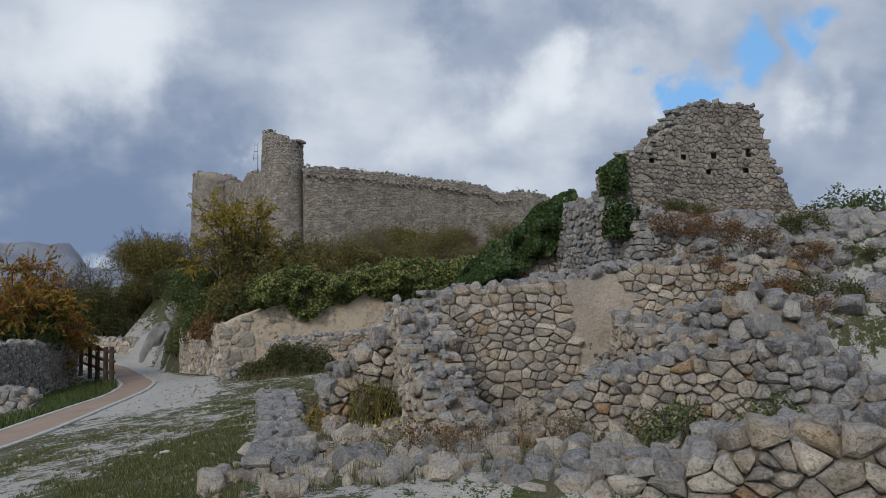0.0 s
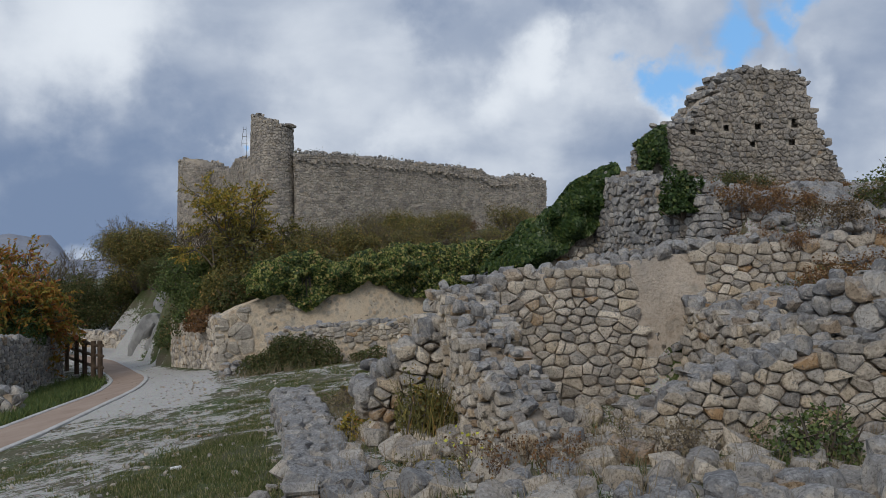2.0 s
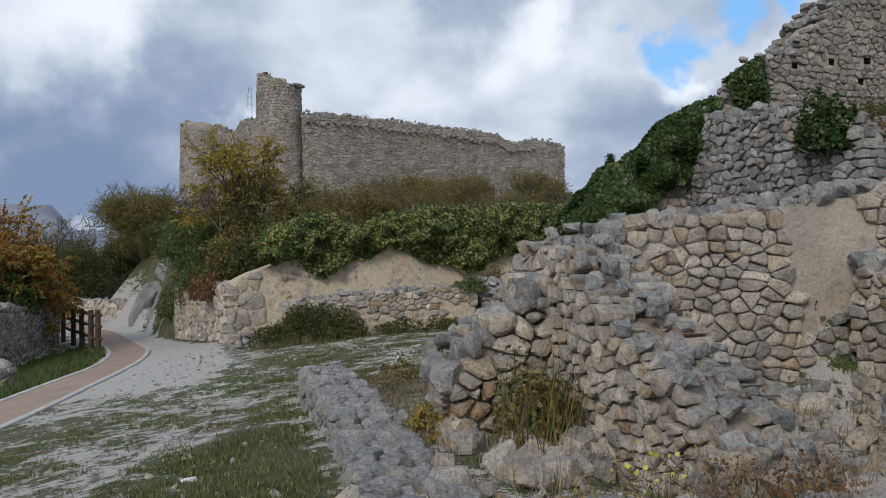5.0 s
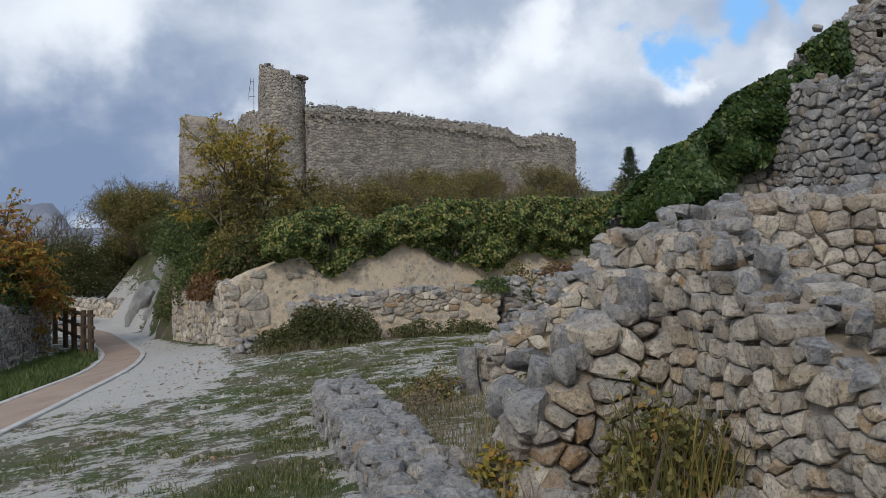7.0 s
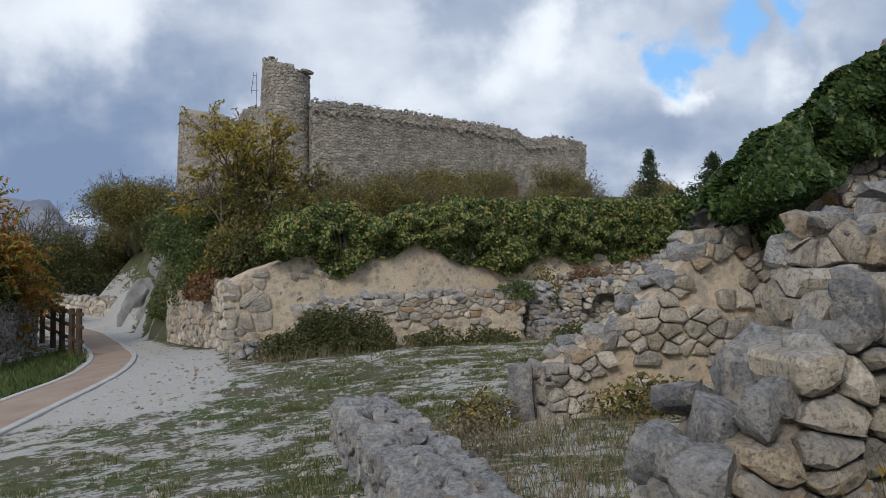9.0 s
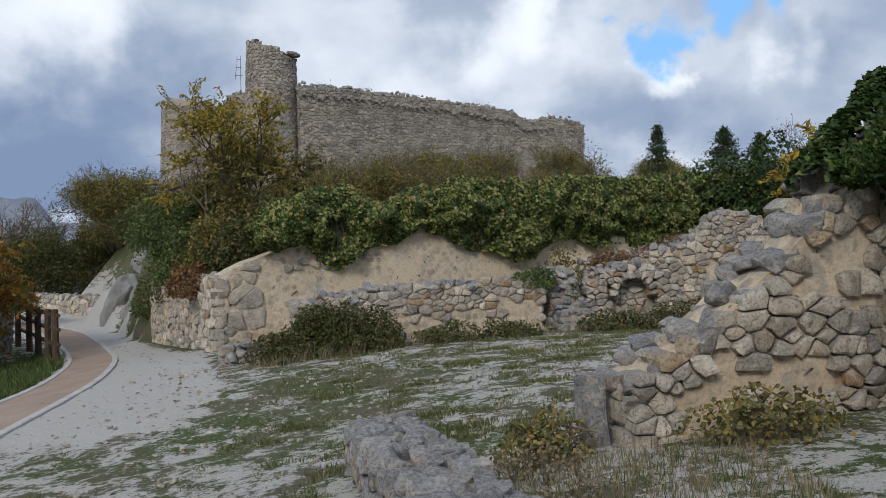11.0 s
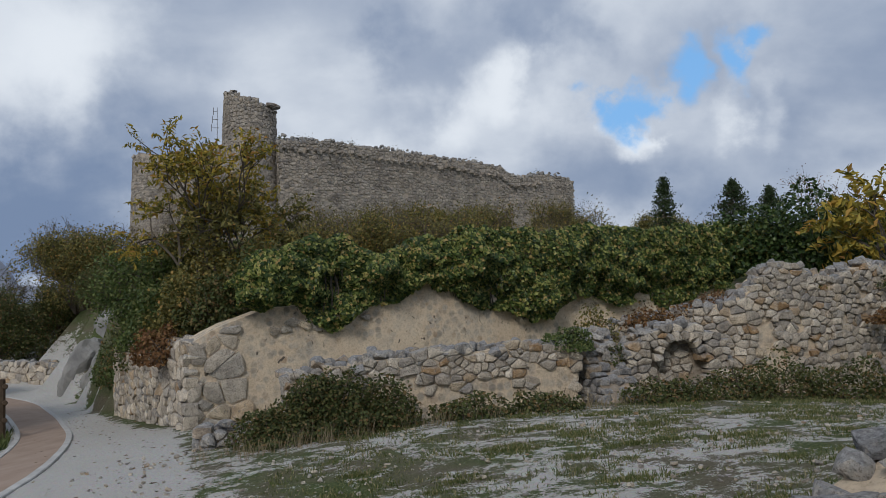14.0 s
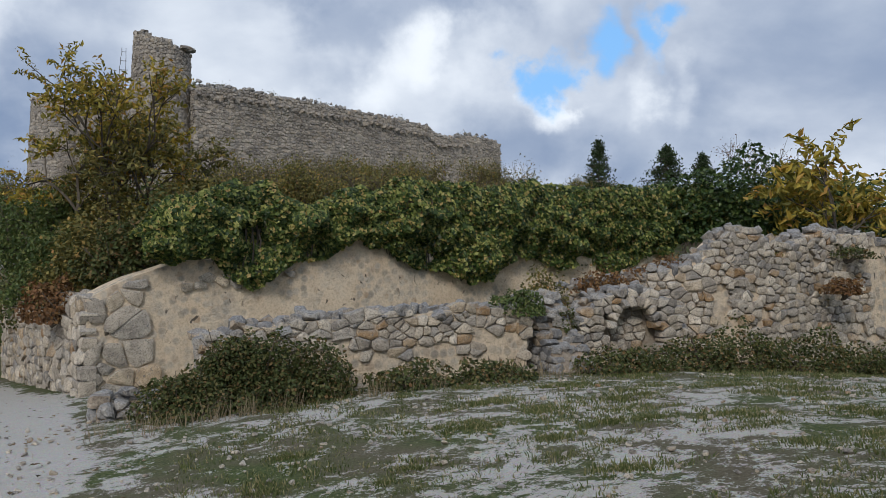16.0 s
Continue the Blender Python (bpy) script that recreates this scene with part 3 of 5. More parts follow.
KERB_OUT = [(-7.6, -4.0), (-8.2, 6.0), (-8.6, 14.0), (-8.85, 18.5), (-9.1, 22.0), (-9.3, 24.0), (-9.75, 26.3), (-11.0, 30.4), (-12.8, 34.8), (-15.3, 40.0), (-18.5, 44.5), (-26.0, 50.0)]
KERB_IN = [(-9.6, -4.0), (-10.1, 6.0), (-10.5, 14.0), (-10.7, 20.0), (-10.85, 24.5), (-11.1, 26.9), (-12.45, 31.3), (-14.3, 35.7), (-16.8, 40.2), (-19.6, 43.8), (-26.8, 48.8)]
LANE_EDGE = [(-5.6, -4.0), (-5.9, 10.0), (-6.1, 19.5), (-6.5, 22.5), (-8.3, 28.6), (-10.0, 31.2), (-15.2, 42.3), (-17.0, 45.5), (-20.6, 52.0), (-25.0, 58.0)]


def line_x(line, y):
    for a, b in zip(line, line[1:]):
        if y <= b[1]:
            return a[0] + (b[0] - a[0]) * (y - a[1]) / (b[1] - a[1])
    return line[-1][0] - (y - line[-1][1])


def spline(line, step=0.4):
    """A smooth line through plan points."""
    p = [Vector(q) for q in line]
    p = [2 * p[0] - p[1]] + p + [2 * p[-1] - p[-2]]
    out = []
    for i in range(1, len(p) - 2):
        n = max(2, int((p[i + 1] - p[i]).length / step))
        for j in range(n):
            t = j / n
            out.append(0.5 * (2 * p[i] + (p[i + 1] - p[i - 1]) * t + (2 * p[i - 1] - 5 * p[i] + 4 * p[i + 1] - p[i + 2]) * t * t + (3 * p[i] - 3 * p[i + 1] + p[i + 2] - p[i - 1]) * t ** 3))
    out.append(p[-2])
    return out


def gravel_at(x, y):
    """How bare of grass the ground is: 1 gravel, 0 turf."""
    e = line_x(LANE_EDGE, y)
    lane = smooth01((e + 0.5 - x) / 0.9) * (0.05 + 0.95 * smooth01((y - 17.5) / 5.0))
    if x < line_x(KERB_IN, y) - 0.2:
        lane = 0.0
    v = max(lane * 1.6, 0.40 + 0.22 * n2(x, y, 0.55, 1.0))
    # the worn green beside the low wall, then the open gravel before the hill
    v -= 0.38 * smooth01((x + 5.0) / 1.6) * smooth01((15.5 - y) / 4) * smooth01((-1.2 - x) / 0.8)
    v -= 0.10 * smooth01((18.5 - y) / 4)
    v += 0.24 * math.exp(-((x + 5.3) ** 2 / 2.2)) * smooth01((20 - y) / 6)
    v += 0.13 * smooth01((y - 17.5) / 2.5) * smooth01((x + 4.4) / 2.5) * smooth01((25.3 - y) / 1.2)
    v -= 0.4 * smooth01((y - 25.2) / 1.2) * smooth01((x + 7.0) / 0.8)
    if x > -2.0 - 0.24 * (y - 8.0) and x > -4 and 5.0 < y < 16.5:
        v = 0.52 + 0.2 * n2(x, y, 1.3, 5.0)
    if behind(x, y) > (0.3 if y < 30.0 else -0.25):
        v = -0.2
    return v


def axis(lo, hi, fine, far, grow=1.25):
    a = list(np.arange(lo, hi + 1e-6, fine))
    s, left, right = fine, [lo], [hi]
    while right[-1] < far:
        s *= grow
        right.append(right[-1] + s)
    s = fine
    while left[-1] > -far:
        s *= grow
        left.append(left[-1] - s)
    return np.array(left[:0:-1] + a + right[1:])


def build_ground():
    xs, ys = axis(-17, 9, 0.2, 2500), axis(-3, 33, 0.2, 2500)
    nx, ny = len(xs), len(ys)
    verts = np.zeros((ny, nx, 3))
    grav = np.zeros((ny, nx))
    for j, y in enumerate(ys):
        for i, x in enumerate(xs):
            z = gz(x, y)
            if -18 < x < 10 and -4 < y < 34:
                z += 0.025 * n2(x, y, 1.1, 9.0) + 0.012 * n2(x, y, 4.0, 2.0)
            far = math.hypot(x, y - 20)
            if far > 90:
                z = z + (-8 - z) * smooth01((far - 90) / 300)
            verts[j, i] = (x, y, z)
            grav[j, i] = gravel_at(x, y) if -30 < x < 14 and -6 < y < 60 else 0.2
    idx = np.arange(nx * ny).reshape(ny, nx)
    faces = np.stack([idx[:-1, :-1], idx[:-1, 1:], idx[1:, 1:], idx[1:, :-1]], -1).reshape(-1, 4)
    me = mesh_np("ground", verts.reshape(-1, 3), faces, ground_mat)
    at = me.attributes.new("gravel", "FLOAT", "POINT")
    at.data.foreach_set("value", grav.ravel().astype(np.float32))
    me.polygons.foreach_set("use_smooth", [True] * len(me.polygons))
    tagged(new("ground", me), "sloping ground of pale gravel with worn patches of grass", "ground", kind="structure")


build_ground()


def ribbon(name, left, right, mat, lift, thick):
    """A strip between two plan lines, laid on the ground, with edges of its own."""
    n = min(len(left), len(right))
    verts, faces = [], []
    for i in range(n):
        a, b = left[i], right[i]
        za, zb = lower(*a) + lift, lower(*b) + lift
        verts += [(a[0], a[1], za), (b[0], b[1], zb), (a[0], a[1], za - thick), (b[0], b[1], zb - thick)]
    for i in range(n - 1):
        p, q = 4 * i, 4 * i + 4
        faces += [(p, p + 1, q + 1, q), (p, q, q + 2, p + 2), (p + 1, p + 3, q + 3, q + 1)]
    return mesh_of(name, verts, faces, mat, False)


def even(line, n):
    pts = spline(line, 0.2)
    d = [0.0]
    for a, b in zip(pts, pts[1:]):
        d.append(d[-1] + (b - a).length)
    out, j = [], 0
    for i in range(n):
        s = d[-1] * i / (n - 1)
        while j < len(d) - 2 and d[j + 1] < s:
            j += 1
        f = (s - d[j]) / max(1e-6, d[j + 1] - d[j])
        out.append(pts[j].lerp(pts[j + 1], min(1, f)))
    return out


def beside(pts, off):
    out = []
    for i, p in enumerate(pts):
        t = (pts[min(i + 1, len(pts) - 1)] - pts[max(i - 1, 0)]).normalized()
        out.append(p + Vector((t.y, -t.x)) * off)
    return out


outer, inner = even(KERB_OUT, 150), even(KERB_IN, 150)
tagged(new("road_strip", ribbon("road_strip", inner, outer, paving, 0.035, 0.3)), "reddish-brown resin-bound lane between pale kerbs", "path", kind="structure")


def kerb(name, line, off):
    """A run of kerb stones, each a bevelled block of its own."""
    pts = spline(line, 0.95)
    root = empty(name, (pts[0].x, pts[0].y, lower(*pts[0])), "row of pale narrow kerb stones edging the lane", "kerb", kind="structure")
    for a, b in zip(pts, pts[1:]):
        d = b - a
        bm = bmesh.new()
        bmesh.ops.create_cube(bm, size=1.0)
        bmesh.ops.scale(bm, vec=(d.length - 0.012, 0.13, 0.25), verts=bm.verts)
        bmesh.ops.bevel(bm, geom=[e for e in bm.edges], offset=0.012, segments=1, affect="EDGES")
        ob = part("kerb_stone", bm, kerb_mat, root)
        c = (a + b) / 2 + Vector((d.y, -d.x)).normalized() * off
        za, zb = lower(*a), lower(*b)
        m = pose(c.x, c.y, (za + zb) / 2 - 0.07) @ Matrix.Rotation(math.atan2(d.y, d.x), 4, "Z") @ Matrix.Rotation(-math.atan2(zb - za, d.length), 4, "Y")
        ob.matrix_basis = root.matrix_basis.inverted() @ m


kerb("kerb_outer", KERB_OUT, 0.06)
kerb("kerb_inner", KERB_IN, -0.06)

# ---- masonry near the walk ----
low = lambda x, y: lower(x, y) - 0.05
stone_wall("low_wall", "low thick wall stump of grey rough limestone, knee high", [(-1.95, 8.0, -0.12), (-2.35, 10.1, -0.20), (-2.65, 11.5, -0.22), (-3.45, 14.8, -0.36), (-3.85, 17.0, -0.62)], 0.56, low, (-3.2, 11, 0), w=0.17, h=0.12, mat=stone_grey, cap_w=0.17, cap_sink=0.62, lump=0.02)
stone_wall("low_cross_wall", "low broken row of grey and ochre blocks", [(0.4, 7.7, -0.05), (-0.9, 7.9, -0.12), (-1.95, 8.0, -0.14)], 0.5, low, (-1, 6, 0), w=0.3, h=0.15, mat=stone_cream, lump=0.06)
stone_wall("boulder_wall", "stepped wall of big rounded limestone boulders", [(-0.75, 11.05, 1.05), (-1.05, 10.97, 0.82), (-1.35, 10.9, 0.52), (-1.62, 10.82, 0.28)], 0.6, low, (-2.0, 9, 0), w=0.2, h=0.16, depth=0.3, inset=0.06, cap_w=0.19, lump=0.05, boulders=True)
stone_wall("ruin_wall_pier", "crumbling rubble pier with stepped grey top", [(-0.05, 8.5, 0.05), (-0.33, 8.95, 0.46), (-0.60, 9.9, 0.82), (-0.70, 10.75, 1.15), (-0.80, 11.1, 1.25)], 0.55, low, (-2.5, 10, 0.5), w=0.14, h=0.1, lump=0.06, uneven=1.4)
stone_wall("ruin_wall_back", "tall wall of rubble and pale mortar", [(6.4, 13.0, 2.0), (4.4, 12.6, 1.95), (2.9, 12.35, 1.85), (2.2, 12.3, 1.75), (1.3, 12.1, 1.62), (0.3, 11.9, 1.48), (-0.75, 11.45, 1.22)], 0.6, lambda x, y: -0.4, (0.5, 10, 0.8), w=0.2, h=0.13, core_mat=pale_mortar, back=False, lump=0.05, inset=0.03, uneven=0.8, bare=lambda s, z: 4.05 + 0.3 * n2(s, z, 2.0) < s < 4.85 + 0.3 * n2(s, z, 2.0, 4.0) and z > 0.25 + 0.2 * n2(s, z, 1.5))
stone_wall("ruin_wall_side", "low rough wall with dark weathered top", [(2.75, 9.5, 1.05), (2.5, 10.7, 0.95), (2.2, 12.1, 1.05)], 0.6, lambda x, y: -0.4, (1, 10, 0.6), w=0.22, h=0.14, lump=0.06)
stone_wall("ruin_wall_front", "broken wall of pale rubble with grey coping", [(3.3, 8.95, 0.95), (2.6, 8.95, 0.85), (1.9, 8.85, 0.70), (1.46, 8.75, 0.58), (1.1, 8.8, 0.44), (0.88, 8.95, 0.26)], 0.6, low, (1, 6, 0.5), w=0.19, h=0.125, lump=0.04)
stone_wall("ruin_wall_upper", "grey rubble heap falling from the corner of the broken wall", [(4.0, 7.5, 0.35), (3.65, 8.0, 0.60), (3.3, 8.6, 0.95), (3.05, 9.15, 1.42), (2.8, 9.7, 1.42), (2.7, 10.2, 1.1)], 0.7, lambda x, y: 0.0, (2, 7, 1.2), w=0.22, h=0.15, mat=stone_grey, lump=0.09, boulders=True)
stone_wall("boundary_wall", "wall of large squared boulders with dark coping", [(4.5, 5.8, 0.62), (3.15, 6.15, 0.58), (2.25, 6.42, 0.50), (1.9, 6.5, 0.36), (1.7, 6.6, 0.18), (0.9, 6.8, 0.08), (-0.4, 7.1, -0.02)], 0.6, lambda x, y: lower(x, y) - 0.45, (1, 4, 0.3), w=0.22, h=0.155, depth=0.3, inset=0.05, cap_w=0.24, lump=0.05, boulders=True)
stone_wall("terrace_wall", "dry grey rubble wall holding the upper terrace", [(2.85, 13.05, 2.45), (2.4, 14.4, 2.85), (2.2, 15.3, 2.95), (1.9, 16.6, 3.15)], 0.7, lambda x, y: 1.1, (0, 13, 2), w=0.17, h=0.11, mat=stone_grey, back=False)
IVY_WALL = [(2.1, 16.55, 3.15), (1.3, 16.4, 2.45), (0.6, 16.3, 1.72), (0.3, 16.15, 1.5), (-0.4, 16.0, 0.86), (-1.0, 15.9, 0.28), (-1.6, 15.8, -0.1)]
stone_wall("ivy_wall", "sloping ruined wall of boulders and ochre plaster", IVY_WALL, 0.65, low, (-1, 13, 0.5), w=0.21, h=0.145, core_mat=plaster, cap_w=0.23, lump=0.05, inset=0.035, bare=lambda s, z: (1.2 + 0.5 * n2(s, z, 1.4) < s < 3.2 + 0.4 * n2(s, z, 1.1, 3.0)) and z < along(IVY_WALL, s)[2] - 0.35 and n2(s, z, 2.2, 5.0) > 0.12)

# ---- keep ruin on the terrace ----
KEEP = [(7.75, 19.05, 2.9), (7.35, 18.95, 3.7), (6.95, 18.95, 4.5), (6.75, 18.95, 5.45), (6.1, 18.85, 5.55), (5.2, 18.6, 5.5), (4.75, 18.4, 5.05), (4.2, 18.15, 4.45), (3.6, 18.05, 4.25), (3.15, 18.0, 3.9), (3.0, 18.0, 3.3)]
HOLES = ((4.2, 4.15), (4.95, 4.28), (5.7, 4.33), (6.5, 4.42), (5.53, 3.95), (6.42, 4.02))


def holed(s, z, r=0.085):
    x = along(KEEP, s)[0]
    return any(abs(x - hx) < r and abs(z - hz) < r * 0.8 for hx, hz in HOLES)


keep = stone_wall("keep_wall", "tall broken wall of the ruined keep, pale rubble with putlog holes", KEEP, 0.8, lambda x, y: 1.2, (5, 15, 4), w=0.17, h=0.11, mat=stone_fort, core_mat=fort_mortar, depth=0.2, inset=0.24, lump=0.06, skip=0.04, uneven=0.6, proud=0.0, bare=lambda s, z: holed(s, z, 0.12))
verts, faces, spot = [], [], {}
ko = Vector(keep.location)
for i in range(int(length(KEEP) / 0.07)):
    for j in range(62):
        s, z = (i + 0.5) * 0.07, 1.9 + j * 0.06
        x, y, top, dx, dy = along(KEEP, s)
        if z > top - 0.14 or holed(s, z):
            continue
        q = []
        for a, b in ((i, j), (i + 1, j), (i + 1, j + 1), (i, j + 1)):
            if (a, b) not in spot:
                x, y, top, dx, dy = along(KEEP, a * 0.07)
                w = 0.035 + 0.02 * n2(a * 0.07, b * 0.06, 4.0)
                spot[a, b] = len(verts)
                verts.append((x + dy * w - ko.x, y - dx * w - ko.y, 1.87 + b * 0.06 - ko.z))
            q.append(spot[a, b])
        faces.append(tuple(q))
child("mortar_face", mesh_of("mortar_face", verts, faces, fort_mortar), keep, "pale worn mortar face")

# ---- retaining wall of the castle hill ----
flat = lambda v: (lambda x, y: v)
RET = [(4.5, 33.6, 1.1), (0.5, 32.2, 0.95), (-2.5, 30.95, 0.95), (-3.5, 30.55, 1.2), (-4.6, 30.1, 0.9), (-6.6, 29.3, 0.62), (-7.2, 29.03, 0.45), (-7.6, 28.84, 0.25), (-8.0, 28.65, 0.0)]
v, f = core(RET, 0.7, lower, 0.0, 0.0, rough=0.07)
ret = empty("retaining_wall", (-8.0, 28.6, lower(-8, 28.6)), "retaining wall with worn ochre plaster and rubble corner", "wall", kind="structure")
o = Vector(ret.location)
child("plaster_face", mesh_of("plaster_face", [tuple(Vector(q) - o) for q in v], f, plaster), ret, "cracked ochre lime plaster")
side = [(-8.02, 28.6, 0.0), (-9.35, 31.2, 0.1), (-10.75, 34.0, -0.1), (-12.2, 37.0, -0.5)]
v, f = core(side, 0.7, lower, 0.05, 0.1)
child("side_core", mesh_of("side_core", [tuple(Vector(q) - o) for q in v], f, mortar), ret)
lay(ret, cap_stones(side, 0.6, 0.35, 0.25), stone_cream, (-7, 25, -0.5), 60, kinds_of=20)
lay_cells(ret, face_stones(side, 0.7, lower, 0.34, 0.22, 0, depth=0.2), stone_cream, (-7, 25, -0.5), 200)
corner = [(-6.55, 29.28, 0.6), (-7.2, 29.03, 0.45), (-7.6, 28.84, 0.25), (-8.02, 28.62, 0.02)]
st = face_stones(corner, 0.7, lower, 0.42, 0.34, 0, depth=0.12, proud=0.045, bulge=0.06, uneven=0.5, gap=0.015, wild=0.2, bare=lambda s, z: s < 0.55 + 0.35 * n2(s, z, 1.7) + 0.25 * (z + 0.8))
edge = [(-4.6, 30.1, 0.74), (-6.55, 29.3, 0.38)]
st += face_stones(edge, 0.7, lower, 0.2, 0.14, 0, depth=0.12, proud=0.04, bulge=0.08, uneven=0.5, bare=lambda s, z: z < 0.42 - 0.15 * s + 0.15 * n2(s, z, 1.5))
lay_cells(ret, st, stone_cream, (-7, 25, -0.5), 200, "block")

stone_wall("lower_wall", "low rubble wall before the plastered one, half overgrown", [(-0.85, 26.55, 0.02), (-1.7, 26.35, 0.12), (-3.0, 25.95, 0.02), (-4.2, 25.55, -0.03), (-5.6, 25.1, -0.25)], 0.6, low, (-3, 22, -0.5), w=0.24, h=0.15, core_mat=plaster, back=False, lump=0.04, inset=0.02, uneven=0.6, bare=lambda s, z: z < -0.35 + 0.5 * n2(s, z, 0.9, 2.0) and n2(s, z, 1.7, 6.0) > -0.25)
stone_wall("stepped_pier", "stepped pier of loose grey stones", [(-0.45, 26.1, -0.95), (-0.55, 26.5, -0.55), (-0.75, 27.1, 0.1), (-0.85, 27.6, 0.25)], 0.7, low, (-1, 24, -0.5), w=0.22, h=0.14, mat=stone_grey, lump=0.05)
ARCH_WALL = [(2.3, 27.62, -0.2), (2.05, 27.55, 0.1), (1.6, 27.4, 0.32), (0.9, 27.2, 0.34), (0.4, 27.05, 0.12), (0.1, 26.98, -0.1)]


def in_arch(s, z, r=0.52):
    x = along(ARCH_WALL, s)[0]
    return math.hypot(x - 1.15, max(0.0, z + 0.36)) < r and z > -0.85


stone_wall("arch_wall", "short rubble wall with a small blocked arch", ARCH_WALL, 0.6, low, (0.5, 24, 0), w=0.21, h=0.13, back=False, inset=0.24, bare=lambda s, z: in_arch(s, z))
stone_wall("quoin_wall", "ruined wall with squared corner blocks and a niche", [(9.5, 30.3, 1.2), (7.0, 29.6, 1.45), (5.6, 29.0, 1.5), (4.6, 28.5, 1.15), (3.75, 28.15, 1.5), (3.3, 28.05, 1.42), (2.6, 27.9, 0.85), (1.4, 28.1, 0.55), (0.2, 28.4, 0.35)], 0.6, low, (3, 25, 0), w=0.23, h=0.15, core_mat=plaster, back=False, skip=0.05, inset=0.03, uneven=0.9, bare=lambda s, z: n2(s, z, 0.8, 7.0) > 0.22)
stone_wall("corner_stub", "stub of grey stones at the foot of the corner", [(-6.25, 25.35, -0.98), (-7.0, 25.2, -1.12)], 0.5, low, (-6.5, 23, -1), w=0.24, h=0.17, mat=stone_grey, singles=80, boulders=True)

# ---- castle ----
CURT = [(7.14, 65.5, 8.1), (6.4, 65.05, 8.35), (4.6, 64.0, 8.45), (4.0, 63.7, 8.2), (2.8, 63.0, 8.15), (2.2, 62.7, 8.65), (0.0, 61.4, 8.8), (-3.0, 59.7, 9.0), (-6.0, 58.0, 9.15), (-8.4, 56.6, 9.25), (-10.2, 55.9, 9.15)]
curtain = stone_wall("curtain_wall", "long curtain wall of the ruined castle, weathered pale limestone", CURT, 1.4, flat(1.2), (0, 50, 8), w=0.27, h=0.17, mat=stone_fort, cap=stone_grey, core_mat=fort_mortar, singles=0, back=False, inset=0.04, uneven=0.8, skip=0.05, gap=0.008, lump=0.1, group="castle", proud=0.0)
inv = curtain.matrix_basis.inverted()
for i in range(40):
    s = 2.9 + i * 0.43
    x, y, top, dx, dy = along(CURT, s)
    ob = child("corbel", rock_meshes(stone_fort)[i % 28], curtain)
    ob.matrix_basis = inv @ stone_at((x - dy * 0.05, y + dx * 0.05, top - 0.62 + rng.normal(0, 0.05)), 0.17, 0.5, 0.2 * rng.uniform(0.7, 1.2), math.atan2(dy, dx))
LEFTW = [(-13.0, 57.2, 9.0), (-15.0, 60.0, 9.35), (-16.5, 63.5, 9.0), (-18.9, 68.0, 9.6)]
stone_wall("castle_side_wall", "broken side wall of the castle behind the tower", LEFTW, 1.2, flat(1.0), (-14, 55, 8), w=0.27, h=0.17, mat=stone_fort, cap=stone_fort, core_mat=fort_mortar, singles=0, back=False, inset=0.04, uneven=0.9, skip=0.05, gap=0.008, lump=0.12, group="castle", proud=0.0)


def round_tower(name, label, cx, cy, r, z0, top, batter, w=0.29, h=0.19):
    """A tapering round tower; top gives its broken rim by angle."""
    ob = empty(name, (cx, cy, z0), label, "tower", "castle", "structure")
    n = 40
    ring = [(cx + r * math.cos(a), cy + r * math.sin(a), top(a)) for a in (-2 * math.pi * i / n for i in range(n + 1))]
    verts, faces = [], []
    for i in range(n):
        a = 2 * math.pi * i / n
        for z in (z0 - 1.0, top(-a) - 0.25):
            q = r - batter * (z - z0) - 0.05
            verts.append((q * math.cos(a), q * math.sin(a), z - z0))
    faces = [(2 * i, (2 * i + 2) % (2 * n), (2 * i + 3) % (2 * n), 2 * i + 1) for i in range(n)]
    faces.append(tuple(2 * i + 1 for i in range(n)))
    child("core", mesh_of("core", verts, faces, fort_mortar), ob)
    st = face_stones(ring, 0.8, flat(z0), w, h, 0, depth=0.2, batter=batter, proud=0.0, uneven=0.6)
    lay_cells(ob, st, stone_fort, (cx, cy - 5, z0 + 7), 0)
    rim = [(cx + (r - batter * (t - z0)) * math.cos(a), cy + (r - batter * (t - z0)) * math.sin(a), t) for a, t in ((-2 * math.pi * i / n, top(-2 * math.pi * i / n)) for i in range(n + 1))]
    lay(ob, cap_stones(rim, 0.6, 0.34, 0.26, 0.3, lump=0.09), stone_fort, (cx, cy, 12), 0)
    return ob


tower = round_tower("castle_tower", "slender round stone tower with a broken rim", -11.95, 57.0, 1.72, 2.0, lambda a: 11.35 + 0.45 * math.cos(a - 2.9) + 0.12 * n2(a, 1, 2.5), 0.041)
for i in range(3):
    ob = child("ledge_stone", rock_meshes(stone_grey)[i], tower)
    ob.matrix_basis = tower.matrix_basis.inverted() @ stone_at((-10.75 + 0.12 * i, 56.3 + 0.1 * i, 11.0 - 0.05 * i), 0.5, 0.4, 0.2, 0.4)
round_tower("far_tower", "squat ruined tower at the castle's far corner", -20.2, 69.6, 2.05, 1.0, lambda a: 10.35 + 0.35 * math.cos(a - 2.2) + 0.2 * n2(a, 2, 2.0), 0.03)
mast = empty("antenna", (-13.75, 57.4, 8.8), "thin metal antenna mast beside the tower top", "antenna")
bm = bmesh.new()
bmesh.ops.create_cone(bm, cap_ends=True, segments=6, radius1=0.018, radius2=0.012, depth=2.2)
steel = simple("weathered_steel", [(0.3, (0.10, 0.10, 0.10)), (0.7, (0.2, 0.2, 0.2))], 5, 0.5)
part("mast", bm, steel, mast).location = (0, 0, 1.2)
